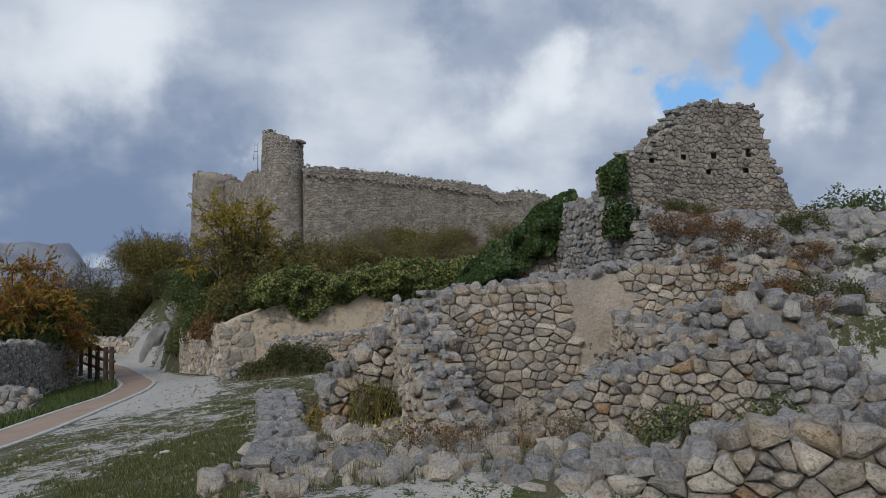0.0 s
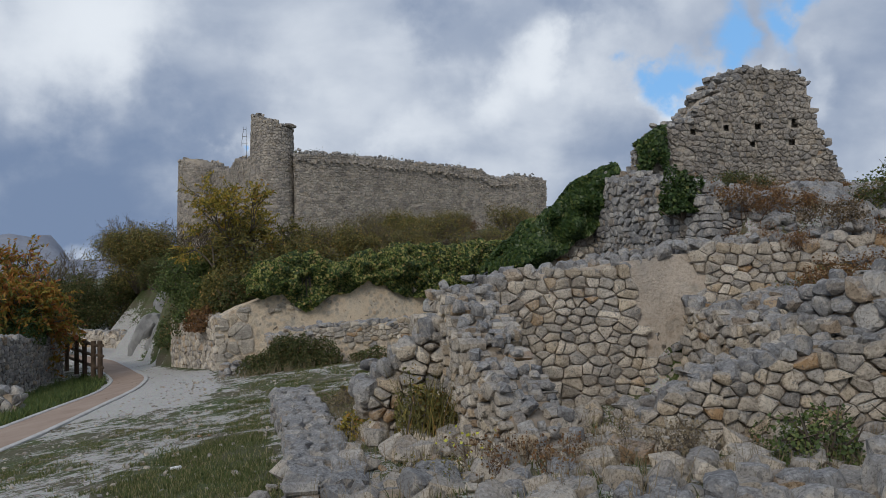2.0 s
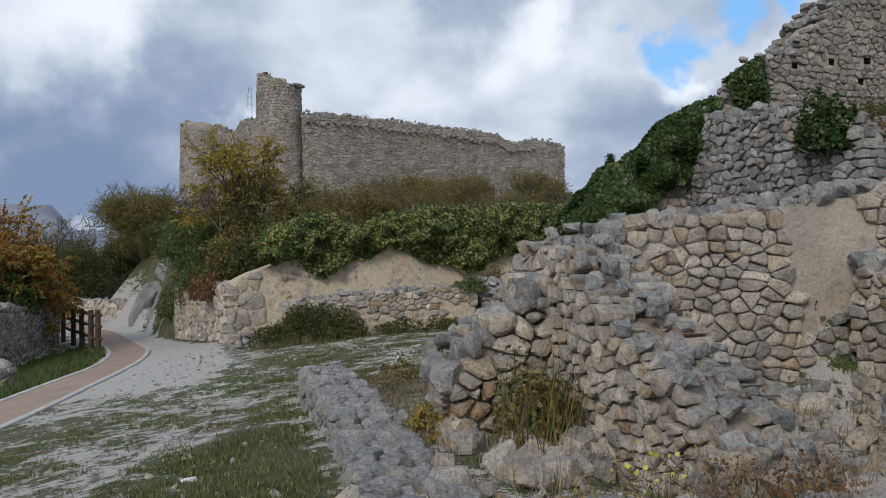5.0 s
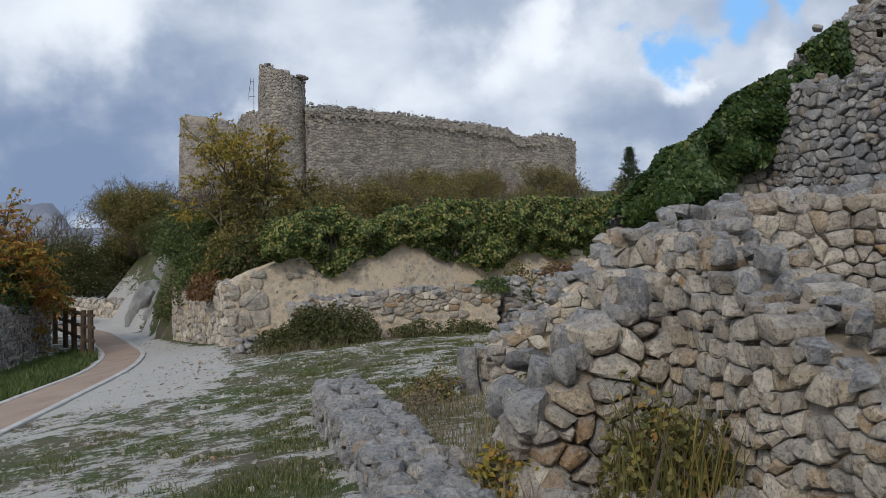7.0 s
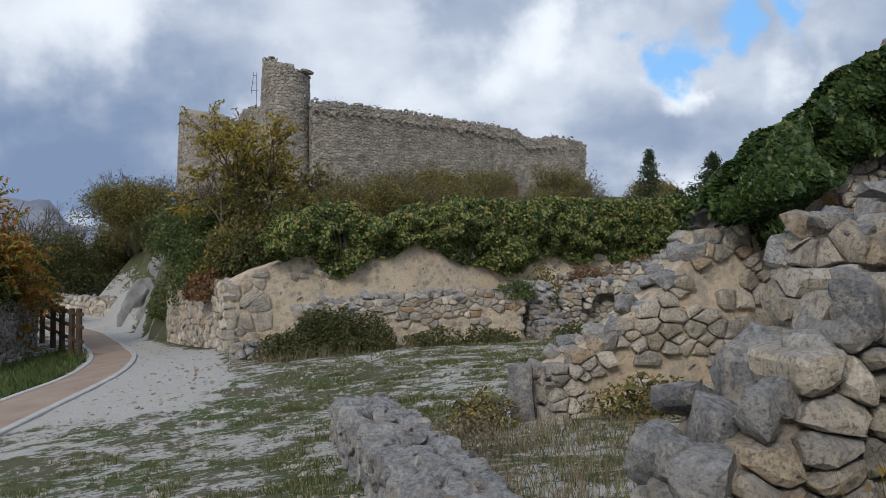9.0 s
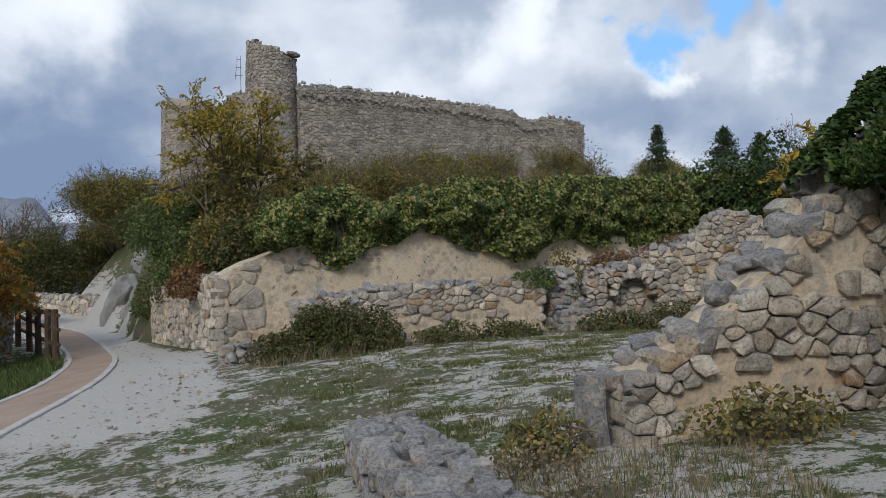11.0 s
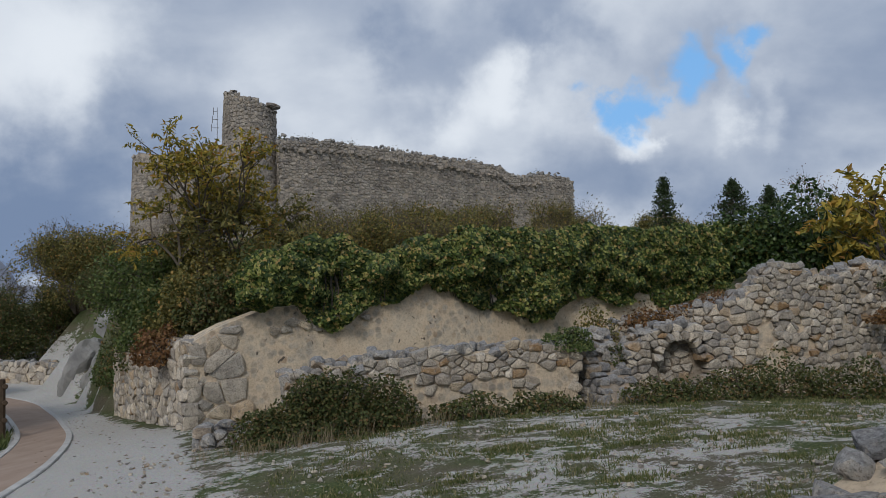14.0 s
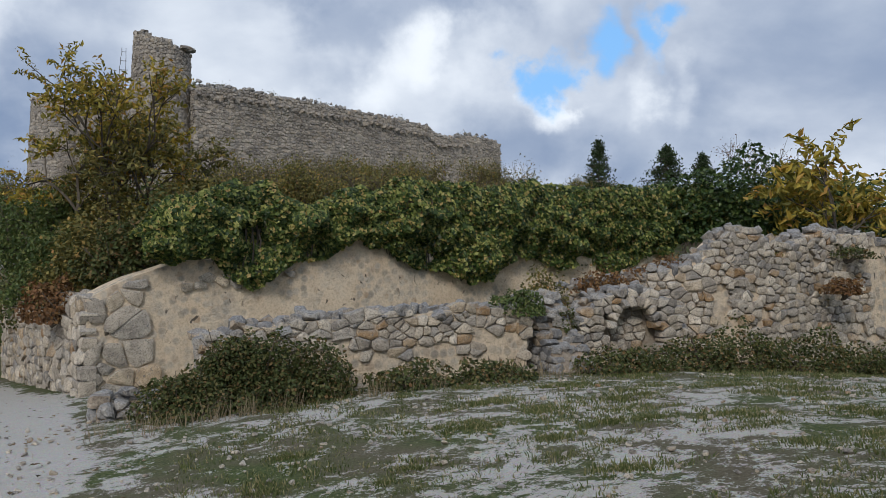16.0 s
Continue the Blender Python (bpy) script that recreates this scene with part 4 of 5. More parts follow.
for k in range(3):
    bm = bmesh.new()
    bmesh.ops.create_cube(bm, size=1.0)
    bmesh.ops.scale(bm, vec=(0.4 - 0.1 * k, 0.025, 0.025), verts=bm.verts)
    part("crossbar", bm, steel, mast).location = (-0.1, 0, 1.2 + 0.45 * k)
    bm = bmesh.new()
    bmesh.ops.create_cube(bm, size=1.0)
    bmesh.ops.scale(bm, vec=(0.025, 0.025, 0.4), verts=bm.verts)
    part("element", bm, steel, mast).location = (-0.3 + 0.05 * k, 0, 1.2 + 0.45 * k)

# ---- arch, niche and slabs ----
arch = empty("arch_ring", (1.15, 27.26, -0.35), "small blind arch of rough voussoirs", "arch", kind="structure")
st = []
for i in range(10):
    a = math.pi * (i + 0.5) / 10
    st.append(Matrix.Translation((1.15 + 0.46 * math.cos(a), 27.32 + 0.14 * math.cos(a), -0.36 + 0.46 * math.sin(a))) @ Matrix.Rotation(0.28, 4, "Z") @ Matrix.Rotation(math.pi / 2 - a, 4, "Y") @ Matrix.Diagonal((0.15, 0.3, 0.2, 1)))
lay(arch, st, stone_cream, (1.1, 25, 0), 20, "voussoir", 18)
infill = [(1.55, 27.62, 0.05), (0.75, 27.4, 0.05)]
lay_cells(arch, face_stones(infill, 0.3, flat(-0.9), 0.2, 0.13, 0, bare=lambda s, z: not in_arch(s * 0.97 + 0.78, z, 0.4)), stone_cream, (1.1, 25, 0), 40)
quoins = empty("quoin_stack", (3.5, 28.0, -0.4), "stack of squared pale corner blocks", "masonry", kind="structure")
st = []
for i in range(8):
    st.append(stone_at((3.48 - 0.08 * (i % 2), 28.17, 0.05 + 0.19 * i), 0.55 - 0.16 * (i % 2), 0.28, 0.185, 0.3, 0.02))
lay(quoins, st, stone_fort, (3.5, 26, 0), 20, "block", 18)


def slab(name, label, x, y, z, w, d, h, rz, mat):
    bm = bmesh.new()
    bmesh.ops.create_cube(bm, size=1.0)
    bmesh.ops.scale(bm, vec=(w, d, h), verts=bm.verts)
    bmesh.ops.subdivide_edges(bm, edges=bm.edges, cuts=3, use_grid_fill=True)
    for v in bm.verts:
        v.co += 0.02 * Vector((n2(v.co.y * 4, v.co.z * 4, 1, x), n2(v.co.x * 4, v.co.z * 4, 1, y), n2(v.co.x * 5, v.co.y * 5, 1, 2)))
    bmesh.ops.bevel(bm, geom=[e for e in bm.edges if e.calc_face_angle(0) > 0.8], offset=0.015, segments=2, affect="EDGES")
    me = bpy.data.meshes.new(name)
    bm.to_mesh(me)
    bm.free()
    me.materials.append(mat)
    ob = new(name, me)
    ob.matrix_basis = pose(x, y, z + h / 2, 2, -3, rz)
    return tagged(ob, label, "stone")


slab("stone_slab", "upright grey stone slab ending the wall", -1.86, 16.1, lower(-1.86, 16.1) - 0.1, 0.24, 0.15, 0.68, -12, stone_grey)
stone_wall("roadside_stub", "low grey stone block wall beside the lane", [(-12.55, 24.6, -1.6), (-14.4, 25.0, -1.5)], 0.5, low, (-12, 22, -1.5), w=0.4, h=0.26, mat=stone_grey, singles=40)
stone_wall("verge_wall", "old grey rubble wall behind the verge", [(-17.0, 37.6, -1.25), (-16.2, 34.0, -0.95), (-15.75, 30.5, -0.62), (-15.6, 26.5, -0.5)], 0.6, low, (-15, 33, -1), w=0.25, h=0.16, mat=stone_grey, back=False, singles=150)
stone_wall("lane_end_wall", "low dry-stone wall where the lane bends away", [(-18.6, 49.2, -1.75), (-21.0, 50.6, -1.8), (-26.0, 53.0, -1.7)], 0.6, low, (-20, 45, -2), w=0.4, h=0.26, mat=stone_cream, back=False, singles=60)

# rock outcrop beside the lane
crag = empty("rock_outcrop", (-15.2, 43.5, -2.9), "slanting pale limestone outcrop beside the lane", "rock")
inv = crag.matrix_basis.inverted()
for x, y, z, sx, sy, sz, ry in ((-16.0, 45.6, -1.9, 1.3, 2.0, 2.9, 40), (-14.8, 44.4, -2.0, 1.3, 1.9, 2.5, 42), (-15.4, 46.4, -0.6, 1.4, 1.5, 2.2, 14)):
    bm = bmesh.new()
    bmesh.ops.create_icosphere(bm, subdivisions=4, radius=0.5)
    for v in bm.verts:
        c = v.co.copy()
        c = Vector([math.copysign(abs(q * 2) ** 0.6, q) / 2 for q in c])
        v.co = c * (1 + 0.22 * noise.noise(c * 2.2 + Vector((x, y, 0))) + 0.10 * noise.noise(c * 7 + Vector((x, y, 3))))
    ob = part("boulder", bm, rock_mat, crag)
    ob.matrix_basis = inv @ pose(x, y, z, 0, ry, -30) @ Matrix.Diagonal((sx, sy, sz, 1))

# loose stones along the ruin's foot and on its rubble banks
rub = empty("rubble_bank", (3.5, 13.0, 1.5), "loose grey limestone rubble on the ruin's bank", "rubble", kind="stuff")
st = []
for i in range(2600):
    x, y = rng.uniform(-0.3, 9.5), rng.uniform(9.3, 18.0)
    if 12.0 > y and not (2.8 < x):
        continue
    if x < 0.25 + 0.28 * (y - 12):
        continue
    w = 0.1 + 0.22 * rng.random() ** 2
    st.append(stone_at((x, y, gz(x, y) + 0.2 * w), w * 1.3, w, w * 0.75, rng.uniform(0, 6.28), 0.35))
lay(rub, st, stone_grey, (3, 11, 1.5), 250)
rub2 = empty("fallen_stones", (0.5, 10.0, -0.3), "fallen stones on the floor of the ruined room", "rubble", kind="stuff")
st = []
for i in range(900):
    x, y = rng.uniform(-2.3, 3.4), rng.uniform(7.0, 12.0)
    if x < -0.9 and rng.random() < 0.5:
        continue
    w = 0.06 + 0.2 * rng.random() ** 2.5
    st.append(stone_at((x, y, gz(x, y) + 0.25 * w), w * 1.3, w, w * 0.8, rng.uniform(0, 6.28), 0.35))
lay(rub2, st, stone_cream, (0, 8, 0), 250)

# ---- fence ----
POSTS = [(-13.75, 33.5), (-14.55, 34.75), (-15.4, 36.0), (-16.3, 37.3), (-17.3, 38.6)]
fence = empty("wooden_fence", (-13.75, 33.5, lower(-13.75, 33.5)), "weathered dark timber post-and-rail fence along the lane", "fence")
inv = fence.matrix_basis.inverted()


def log(name, a, b, r, parent, inv):
    a, b = Vector(a), Vector(b)
    bm = bmesh.new()
    bmesh.ops.create_cone(bm, cap_ends=True, segments=9, radius1=r, radius2=r * 0.92, depth=(b - a).length)
    bmesh.ops.bevel(bm, geom=[e for e in bm.edges if e.calc_face_angle(0) > 1.2], offset=0.012, segments=1, affect="EDGES")
    ob = part(name, bm, wood, parent)
    ob.matrix_basis = inv @ Matrix.Translation((a + b) / 2) @ (b - a).to_track_quat("Z", "Y").to_matrix().to_4x4()
    return ob


for i, (x, y) in enumerate(POSTS):
    z = lower(x, y)
    log("post", (x, y, z - 0.3), (x + rng.normal(0, 0.02), y, z + 1.55), 0.10, fence, inv)
    if i:
        px, py = POSTS[i - 1]
        pz = lower(px, py)
        for k, hgt in enumerate((0.55, 0.98, 1.38)):
            j = 0.04 * rng.normal()
            log("rail", (px + 0.12, py - 0.1, pz + hgt), (x + 0.06, y + 0.1, z + hgt + j), 0.065, fence, inv)

# ---- plants ----


def leaves(name, pts, size, mat, out=None, spread=1.0, droop=0.3, ratio=0.75):
    """Many small folded leaves at the given places."""
    pts = np.asarray(pts, float)
    n = len(pts)
    nrm = rng.normal(size=(n, 3)) * spread
    if out is not None:
        nrm += np.asarray(out)
    nrm /= np.linalg.norm(nrm, axis=1)[:, None] + 1e-9
    ax = rng.normal(size=(n, 3))
    ax[:, 2] -= droop
    ax -= (ax * nrm).sum(1)[:, None] * nrm
    ax /= np.linalg.norm(ax, axis=1)[:, None] + 1e-9
    sd = np.cross(nrm, ax)
    s = (np.asarray(size) * rng.uniform(0.6, 1.3, n))[:, None]
    fold = 0.12 * s * nrm
    v = np.stack([pts - ax * s * 0.5, pts + sd * s * ratio * 0.5 + fold, pts + ax * s * 0.5, pts - sd * s * ratio * 0.5 + fold], 1).reshape(-1, 3)
    b = np.arange(n)[:, None] * 4
    f = np.concatenate([b + [0, 1, 2], b + [0, 2, 3]], 1).reshape(-1, 3)
    me = mesh_np(name, v, f, mat)
    return me


def tubes(name, segs, mat, sides=3):
    """Tapered twigs: rows of two ends and two radii."""
    a = np.array([q[0] for q in segs], float)
    b = np.array([q[1] for q in segs], float)
    ra, rb = np.array([q[2] for q in segs]), np.array([q[3] for q in segs])
    d = b - a
    d /= np.linalg.norm(d, axis=1)[:, None] + 1e-9
    u = np.cross(d, np.where(np.abs(d[:, 2:3]) > 0.9, [[1.0, 0, 0]], [[0, 0, 1.0]]))
    u /= np.linalg.norm(u, axis=1)[:, None] + 1e-9
    w = np.cross(d, u)
    n, vs = len(a), []
    for i in range(sides):
        t = 2 * math.pi * i / sides
        e = u * math.cos(t) + w * math.sin(t)
        vs += [a + e * ra[:, None], b + e * rb[:, None]]
    v = np.stack(vs, 1).reshape(-1, 3)
    base = np.arange(n)[:, None] * 2 * sides
    f = np.concatenate([base + [2 * i, 2 * ((i + 1) % sides), 2 * ((i + 1) % sides) + 1, 2 * i + 1] for i in range(sides)], 1).reshape(-1, 4)
    return mesh_np(name, v, f, mat)


def grow(segs, tips, p, d, length_, r, depth, fork=3, bend=0.35, up=0.15, shrink=0.68):
    """A limb that bends as it grows and forks at its end."""
    n = 3
    for i in range(n):
        d = (d + Vector(rng.normal(0, bend * 0.4, 3)) + Vector((0, 0, up * 0.3))).normalized()
        q = p + d * length_ / n
        segs.append((p[:], q[:], r * (1 - 0.25 * i / n), r * (1 - 0.25 * (i + 1) / n)))
        p = q
        if depth <= 1:
            tips.append((p[:], d[:]))
        elif i and rng.random() < 0.55:
            s = (d + Vector(rng.normal(0, 0.75, 3))).normalized()
            grow(segs, tips, p, s, length_ * shrink * 0.8, r * 0.5, depth - 1, fork, bend, up, shrink)
    if depth > 1:
        for k in range(fork):
            s = (d + Vector(rng.normal(0, 0.55, 3)) + Vector((0, 0, up))).normalized()
            grow(segs, tips, p, s, length_ * shrink * rng.uniform(0.75, 1.15), r * 0.6, depth - 1, fork, bend, up, shrink)


def plant(name, label, category, at, stems, height, r, depth, leaf=None, size=0.1, per_tip=6, cloud=0.25, wood_mat=None, lean=0.25, fork=3, group="", up=0.15, sprays=False, shrink=0.68, droop=0.3):
    ob = empty(name, at, label, category, group)
    segs, tips = [], []
    for i in range(stems):
        a = rng.uniform(0, 6.28)
        d = Vector((math.cos(a) * lean, math.sin(a) * lean, 1)).normalized()
        start = Vector((math.cos(a), math.sin(a), 0)) * (0.05 * stems ** 0.5 if stems > 1 else 0)
        grow(segs, tips, start - Vector((0, 0, 0.1)), d, height * (1 - shrink) / (1 - shrink ** depth) * rng.uniform(0.85, 1.1), r, depth, fork, 0.35, up, shrink)
    child("twig_work" if category != "tree" else "trunk", tubes("branches", segs, wood_mat or bark, 4 if depth < 4 else 3), ob, kind="stuff" if category != "tree" else "")
    if leaf and per_tip:
        pts, outs = [], []
        for p, d in tips:
            if sprays:
                # leaflets in two rows along a drooping stalk
                q, e = Vector(p), (Vector(d) + Vector(rng.normal(0, 0.5, 3))).normalized()
                sdv = e.cross(Vector((0, 0, 1))).normalized()
                for k in range(per_tip):
                    e = (e + Vector((0, 0, -0.09))).normalized()
                    q = q + e * size * 0.45
                    for sg in (-1, 1):
                        pts.append((q + sdv * sg * size * 0.5)[:])
            else:
                for k in range(per_tip):
                    pts.append((Vector(p) + Vector(rng.normal(0, cloud, 3)))[:])
        child("leaves" if category != "tree" else "crown", leaves("leaves", pts, size, leaf, spread=1.0, droop=droop, ratio=0.4 if sprays else 0.7, out=np.array([[0, 0, 0.6]])), ob, kind="stuff")
    return ob


def ivy(name, label, line, bottom, count, size, mat, bulge=0.35, depth=0.9, facing=None):
    """Ivy that hangs over a wall: line of (x, y, top) right to left, bottom(s) its lower edge."""
    ob = empty(name, (line[0][0], line[0][1], line[0][2]), label, "ivy", kind="")
    L = length(line)
    pts, outs = [], []
    while len(pts) < count:
        s = rng.uniform(0, L)
        x, y, top, dx, dy = along(line, s)
        nx, ny = dy, -dx
        lo = bottom(s) + 0.12 * n2(s, 0, 3.1)
        crest = top + 0.22 * n2(s, 3, 1.3) + 0.16 * n2(s, 5, 3.7)
        if rng.random() < 0.72:
            z = rng.uniform(lo, crest)
            f = (z - lo) / max(0.05, crest - lo)
            lump = bulge * (0.35 + 0.65 * math.sin(math.pi * min(1, max(0, f * 0.85 + 0.1)))) * (0.75 + 0.8 * n2(s, z, 1.25, 4.0) + 0.6 * n2(s, z, 3.2, 2.0))
            lump -= abs(rng.normal(0, 0.07))
            if rng.random() < 0.12:
                lump *= rng.random()
            pts.append((x - nx * lump, y - ny * lump, z))
            outs.append((-nx * 1.0, -ny * 1.0, 0.55))
        else:
            q = rng.uniform(0, depth)
            z = crest + 0.12 * n2(s, q, 2.1, 6.0) - 0.12 * q - abs(rng.normal(0, 0.05))
            pts.append((x + nx * q, y + ny * q, z))
            outs.append((-nx * 0.4, -ny * 0.4, 1.0))
    o = np.array(ob.location)
    child("foliage", leaves("foliage", np.array(pts) - o, size, mat, out=np.array(outs) * 1.3, spread=0.55, droop=1.2, ratio=0.85), ob, kind="stuff")
    # the shaded stems behind the leaves
    segs = []
    for i in range(int(L * 14)):
        s = rng.uniform(0, L)
        x, y, top, dx, dy = along(line, s)
        lo = bottom(s)
        p = Vector((x, y, lo)) - Vector(ob.location)
        q = Vector((x + dx * rng.normal(0, 0.1), y + dy * rng.normal(0, 0.1), max(lo, top - 0.35))) - Vector(ob.location)
        m = (p + q) / 2 + Vector(rng.normal(0, 0.08, 3))
        segs += [(p[:], m[:], 0.012, 0.016), (m[:], q[:], 0.016, 0.018)]
    child("stem_work", tubes("stem_work", segs, bark), ob, kind="stuff")
    return ob


IVY = [(9.5, 35.6, 2.5), (6.3, 34.25, 2.72), (4.45, 33.5, 2.65), (2.0, 32.45, 2.45), (0.5, 31.85, 2.5), (-0.7, 31.35, 2.3), (-2.0, 30.8, 2.4), (-3.2, 30.3, 2.2), (-4.0, 29.98, 1.82), (-4.6, 29.72, 1.82), (-5.2, 29.5, 2.15), (-6.0, 29.15, 2.05), (-6.7, 28.85, 1.8), (-7.2, 28.65, 1.4)]
IVY = [(x, y + 0.35, z) for x, y, z in IVY]


def ivy_low(s):
    """Lower edge of the ivy on the retaining wall, with its hanging tongues."""
    x = along(IVY, s)[0]
    v = 0.66 + 0.08 * math.sin(x * 1.7 + 0.6) + 0.10 * math.sin(x * 3.9)
    v -= 0.42 * math.exp(-((x + 5.5) / 0.45) ** 2) + 0.4 * math.exp(-((x + 0.95) / 0.5) ** 2)
    v += 0.45 * math.exp(-((x + 3.45) / 0.45) ** 2) + 0.9 * smooth01((x - 3.0) / 3.0)
    return v


wall_ivy = ivy("wall_ivy", "thick yellow-green ivy hanging over the retaining wall", IVY, ivy_low, 72000, 0.092, ivy_leaf, 0.6, 1.6)
IVY2 = [(2.2, 16.5, 3.3), (1.6, 16.4, 3.05), (0.9, 16.3, 2.45), (0.4, 16.22, 2.0), (0.0, 16.1, 1.45)]


def ivy2_low(s):
    x = along(IVY2, s)[0]
    return 1.5 + 0.75 * smooth01((x - 0.75) / 1.3) - 0.45 * math.exp(-((x - 0.55) / 0.22) ** 2) - 0.15 * math.exp(-((x - 0.05) / 0.2) ** 2)


ivy("dark_ivy", "dark green ivy cascading over the ruined wall", IVY2, ivy2_low, 17000, 0.095, dark_ivy, 0.55, 0.5)
ivy("keep_ivy", "dark ivy clinging to the broken edge of the keep", [(3.55, 17.95, 4.25), (3.0, 17.9, 3.95)], lambda s: 3.2 + 0.3 * math.sin(9 * s), 2200, 0.085, dark_ivy, 0.2, 0.3)


def bush(name, label, at, rx, ry, rz, count, size, mat, category="bush", stems=10, group=""):
    """A low dense bush: stems under a lumpy shell of leaves."""
    ob = empty(name, at, label, category, group)
    pts, outs, segs = [], [], []
    seed = rng.uniform(0, 50)
    while len(pts) < count:
        d = rng.normal(size=3)
        d /= np.linalg.norm(d)
        d[2] = abs(d[2])
        q = (1 + 0.45 * noise.noise(Vector(d * 1.6) + Vector((seed, 0, 0))) + 0.22 * noise.noise(Vector(d * 4.5) + Vector((0, seed, 0)))) * (1 - 0.5 * rng.random() ** 2.2)
        pts.append((d[0] * rx * q, d[1] * ry * q, d[2] * rz * q))
        outs.append(d)
    child("leaves", leaves("leaves", pts, size, mat, out=np.array(outs) * 0.7 + [0, 0, 0.3], spread=0.7, droop=0.5), ob, kind="stuff")
    for i in range(stems):
        e = Vector(pts[int(rng.integers(0, count))])
        m = e * 0.5 + Vector(rng.normal(0, 0.08, 3))
        segs += [((0, 0, -0.1), m[:], 0.02, 0.014), (m[:], (e * rng.uniform(1.05, 1.35))[:], 0.014, 0.004)]
    child("stem_work", tubes("stem_work", segs, twig_mat), ob, kind="stuff")
    return ob


def on(x, y, dz=0.0):
    return (x, y, gz(x, y) + dz)


# hedge of dark ivy and scrub right of the long ivy
bush("ivy_mound", "dense dark green ivy mound above the wall", (6.6, 34.0, 1.3), 2.3, 1.2, 2.0, 9000, 0.12, dark_ivy)
bush("ivy_mound", "dense dark green ivy mound above the wall", (9.6, 35.0, 1.0), 2.4, 1.3, 2.1, 9000, 0.12, dark_ivy)
bush("autumn_bush", "yellow-leaved bush behind the ivy mound", (11.2, 37.0, 2.0), 1.3, 1.0, 1.5, 3200, 0.1, olive_leaf)
bush("bramble", "tangled bramble bush against the low wall", on(-5.0, 24.85, -0.1), 0.9, 0.5, 1.05, 11900, 0.052, bramble_leaf)
bush("bramble", "tangled bramble bush against the low wall", on(-5.75, 24.7, -0.1), 0.6, 0.45, 0.6, 5100, 0.052, bramble_leaf)
bush("bramble", "tangled bramble bush against the low wall", on(-4.1, 25.05, -0.1), 0.6, 0.4, 0.75, 4760, 0.052, bramble_leaf)
bush("bramble", "bramble spilling over the low wall top", (-1.0, 26.7, -0.1), 0.45, 0.35, 0.4, 2210, 0.052, green_leaf)
bush("bramble", "bramble between the ruined walls", (-0.2, 27.2, -0.7), 0.45, 0.4, 0.7, 2210, 0.052, bramble_leaf)
for x, y, rx, rz in ((-2.8, 25.3, 0.7, 0.4), (-1.6, 25.5, 0.7, 0.35), (0.6, 26.1, 0.8, 0.45), (1.9, 26.5, 0.9, 0.6), (3.0, 26.9, 0.9, 0.75), (4.2, 27.2, 0.9, 0.7), (5.4, 27.7, 0.9, 0.6), (6.8, 28.2, 1.0, 0.6), (8.2, 28.8, 1.0, 0.6)):
    bush("wall_foot_scrub", "dark weeds and brambles along the wall foot", on(x, y, -0.05), rx, 0.45, rz, int(2600 * rx), 0.06, bramble_leaf, group="scrub along the wall")
for x, y, z, rx, rz, m in ((2.2, 28.4, 0.5, 0.6, 0.35, russet_leaf), (0.9, 28.0, 0.2, 0.6, 0.45, russet_leaf), (-0.2, 28.0, -0.1, 0.4, 0.75, olive_leaf), (4.2, 28.7, 0.9, 0.4, 0.35, olive_leaf), (6.4, 29.3, 0.9, 0.6, 0.3, bramble_leaf), (5.9, 28.6, 0.2, 0.4, 0.3, russet_leaf)):
    bush("wall_shrub", "small autumn shrub rooted in the ruined wall", (x, y, z), rx, 0.35, rz, 900, 0.06, m, group="shrubs on walls")

# hill corner: trees and scrub above the lane
plant("ailanthus_tree", "slim tree with yellow feathered autumn leaves", "tree", on(-8.7, 32.9), 3, 4.4, 0.06, 4, yellow_leaf, 0.15, 5, lean=0.3, sprays=True, up=0.1)
plant("ailanthus_tree", "slim tree with yellow feathered autumn leaves", "tree", on(-8.0, 33.2), 3, 3.7, 0.05, 4, olive_leaf, 0.14, 4, lean=0.4, sprays=True, up=0.1)
plant("ash_tree", "leafy green tree leaning over the lane", "tree", (-10.0, 33.8, -0.5), 3, 3.2, 0.05, 4, green_leaf, 0.085, 16, 0.2, lean=0.3, up=0.1)
plant("ash_tree", "leafy green tree leaning over the lane", "tree", (-10.6, 35.8, -0.9), 3, 3.0, 0.05, 4, green_leaf, 0.085, 15, 0.2, lean=0.28, up=0.12)
for x, y, z, rx, rz, n, m in ((-9.6, 31.9, -0.3, 0.9, 1.5, 3200, green_leaf), (-8.7, 30.9, 0.0, 0.9, 1.2, 3000, olive_leaf), (-7.9, 30.6, 0.2, 0.8, 1.3, 3000, bramble_leaf), (-10.6, 35.2, -1.0, 1.2, 1.9, 4200, bramble_leaf), (-8.3, 32.0, 0.6, 1.2, 1.5, 4000, olive_leaf), (-6.9, 30.4, 0.6, 0.8, 1.5, 2600, bramble_leaf), (-9.0, 30.2, -0.5, 0.6, 0.8, 1600, russet_leaf), (-11.7, 37.2, -1.5, 0.8, 1.4, 3000, green_leaf), (-12.7, 39.4, -1.9, 0.8, 1.3, 3000, bramble_leaf), (-13.6, 41.6, -2.0, 0.8, 1.3, 2600, green_leaf)):
    bush("corner_bush", "mixed green and russet bush on the hill corner", (x, y, z), rx, rx * 0.8, rz, n, 0.085, m, group="bushes on the hill corner")

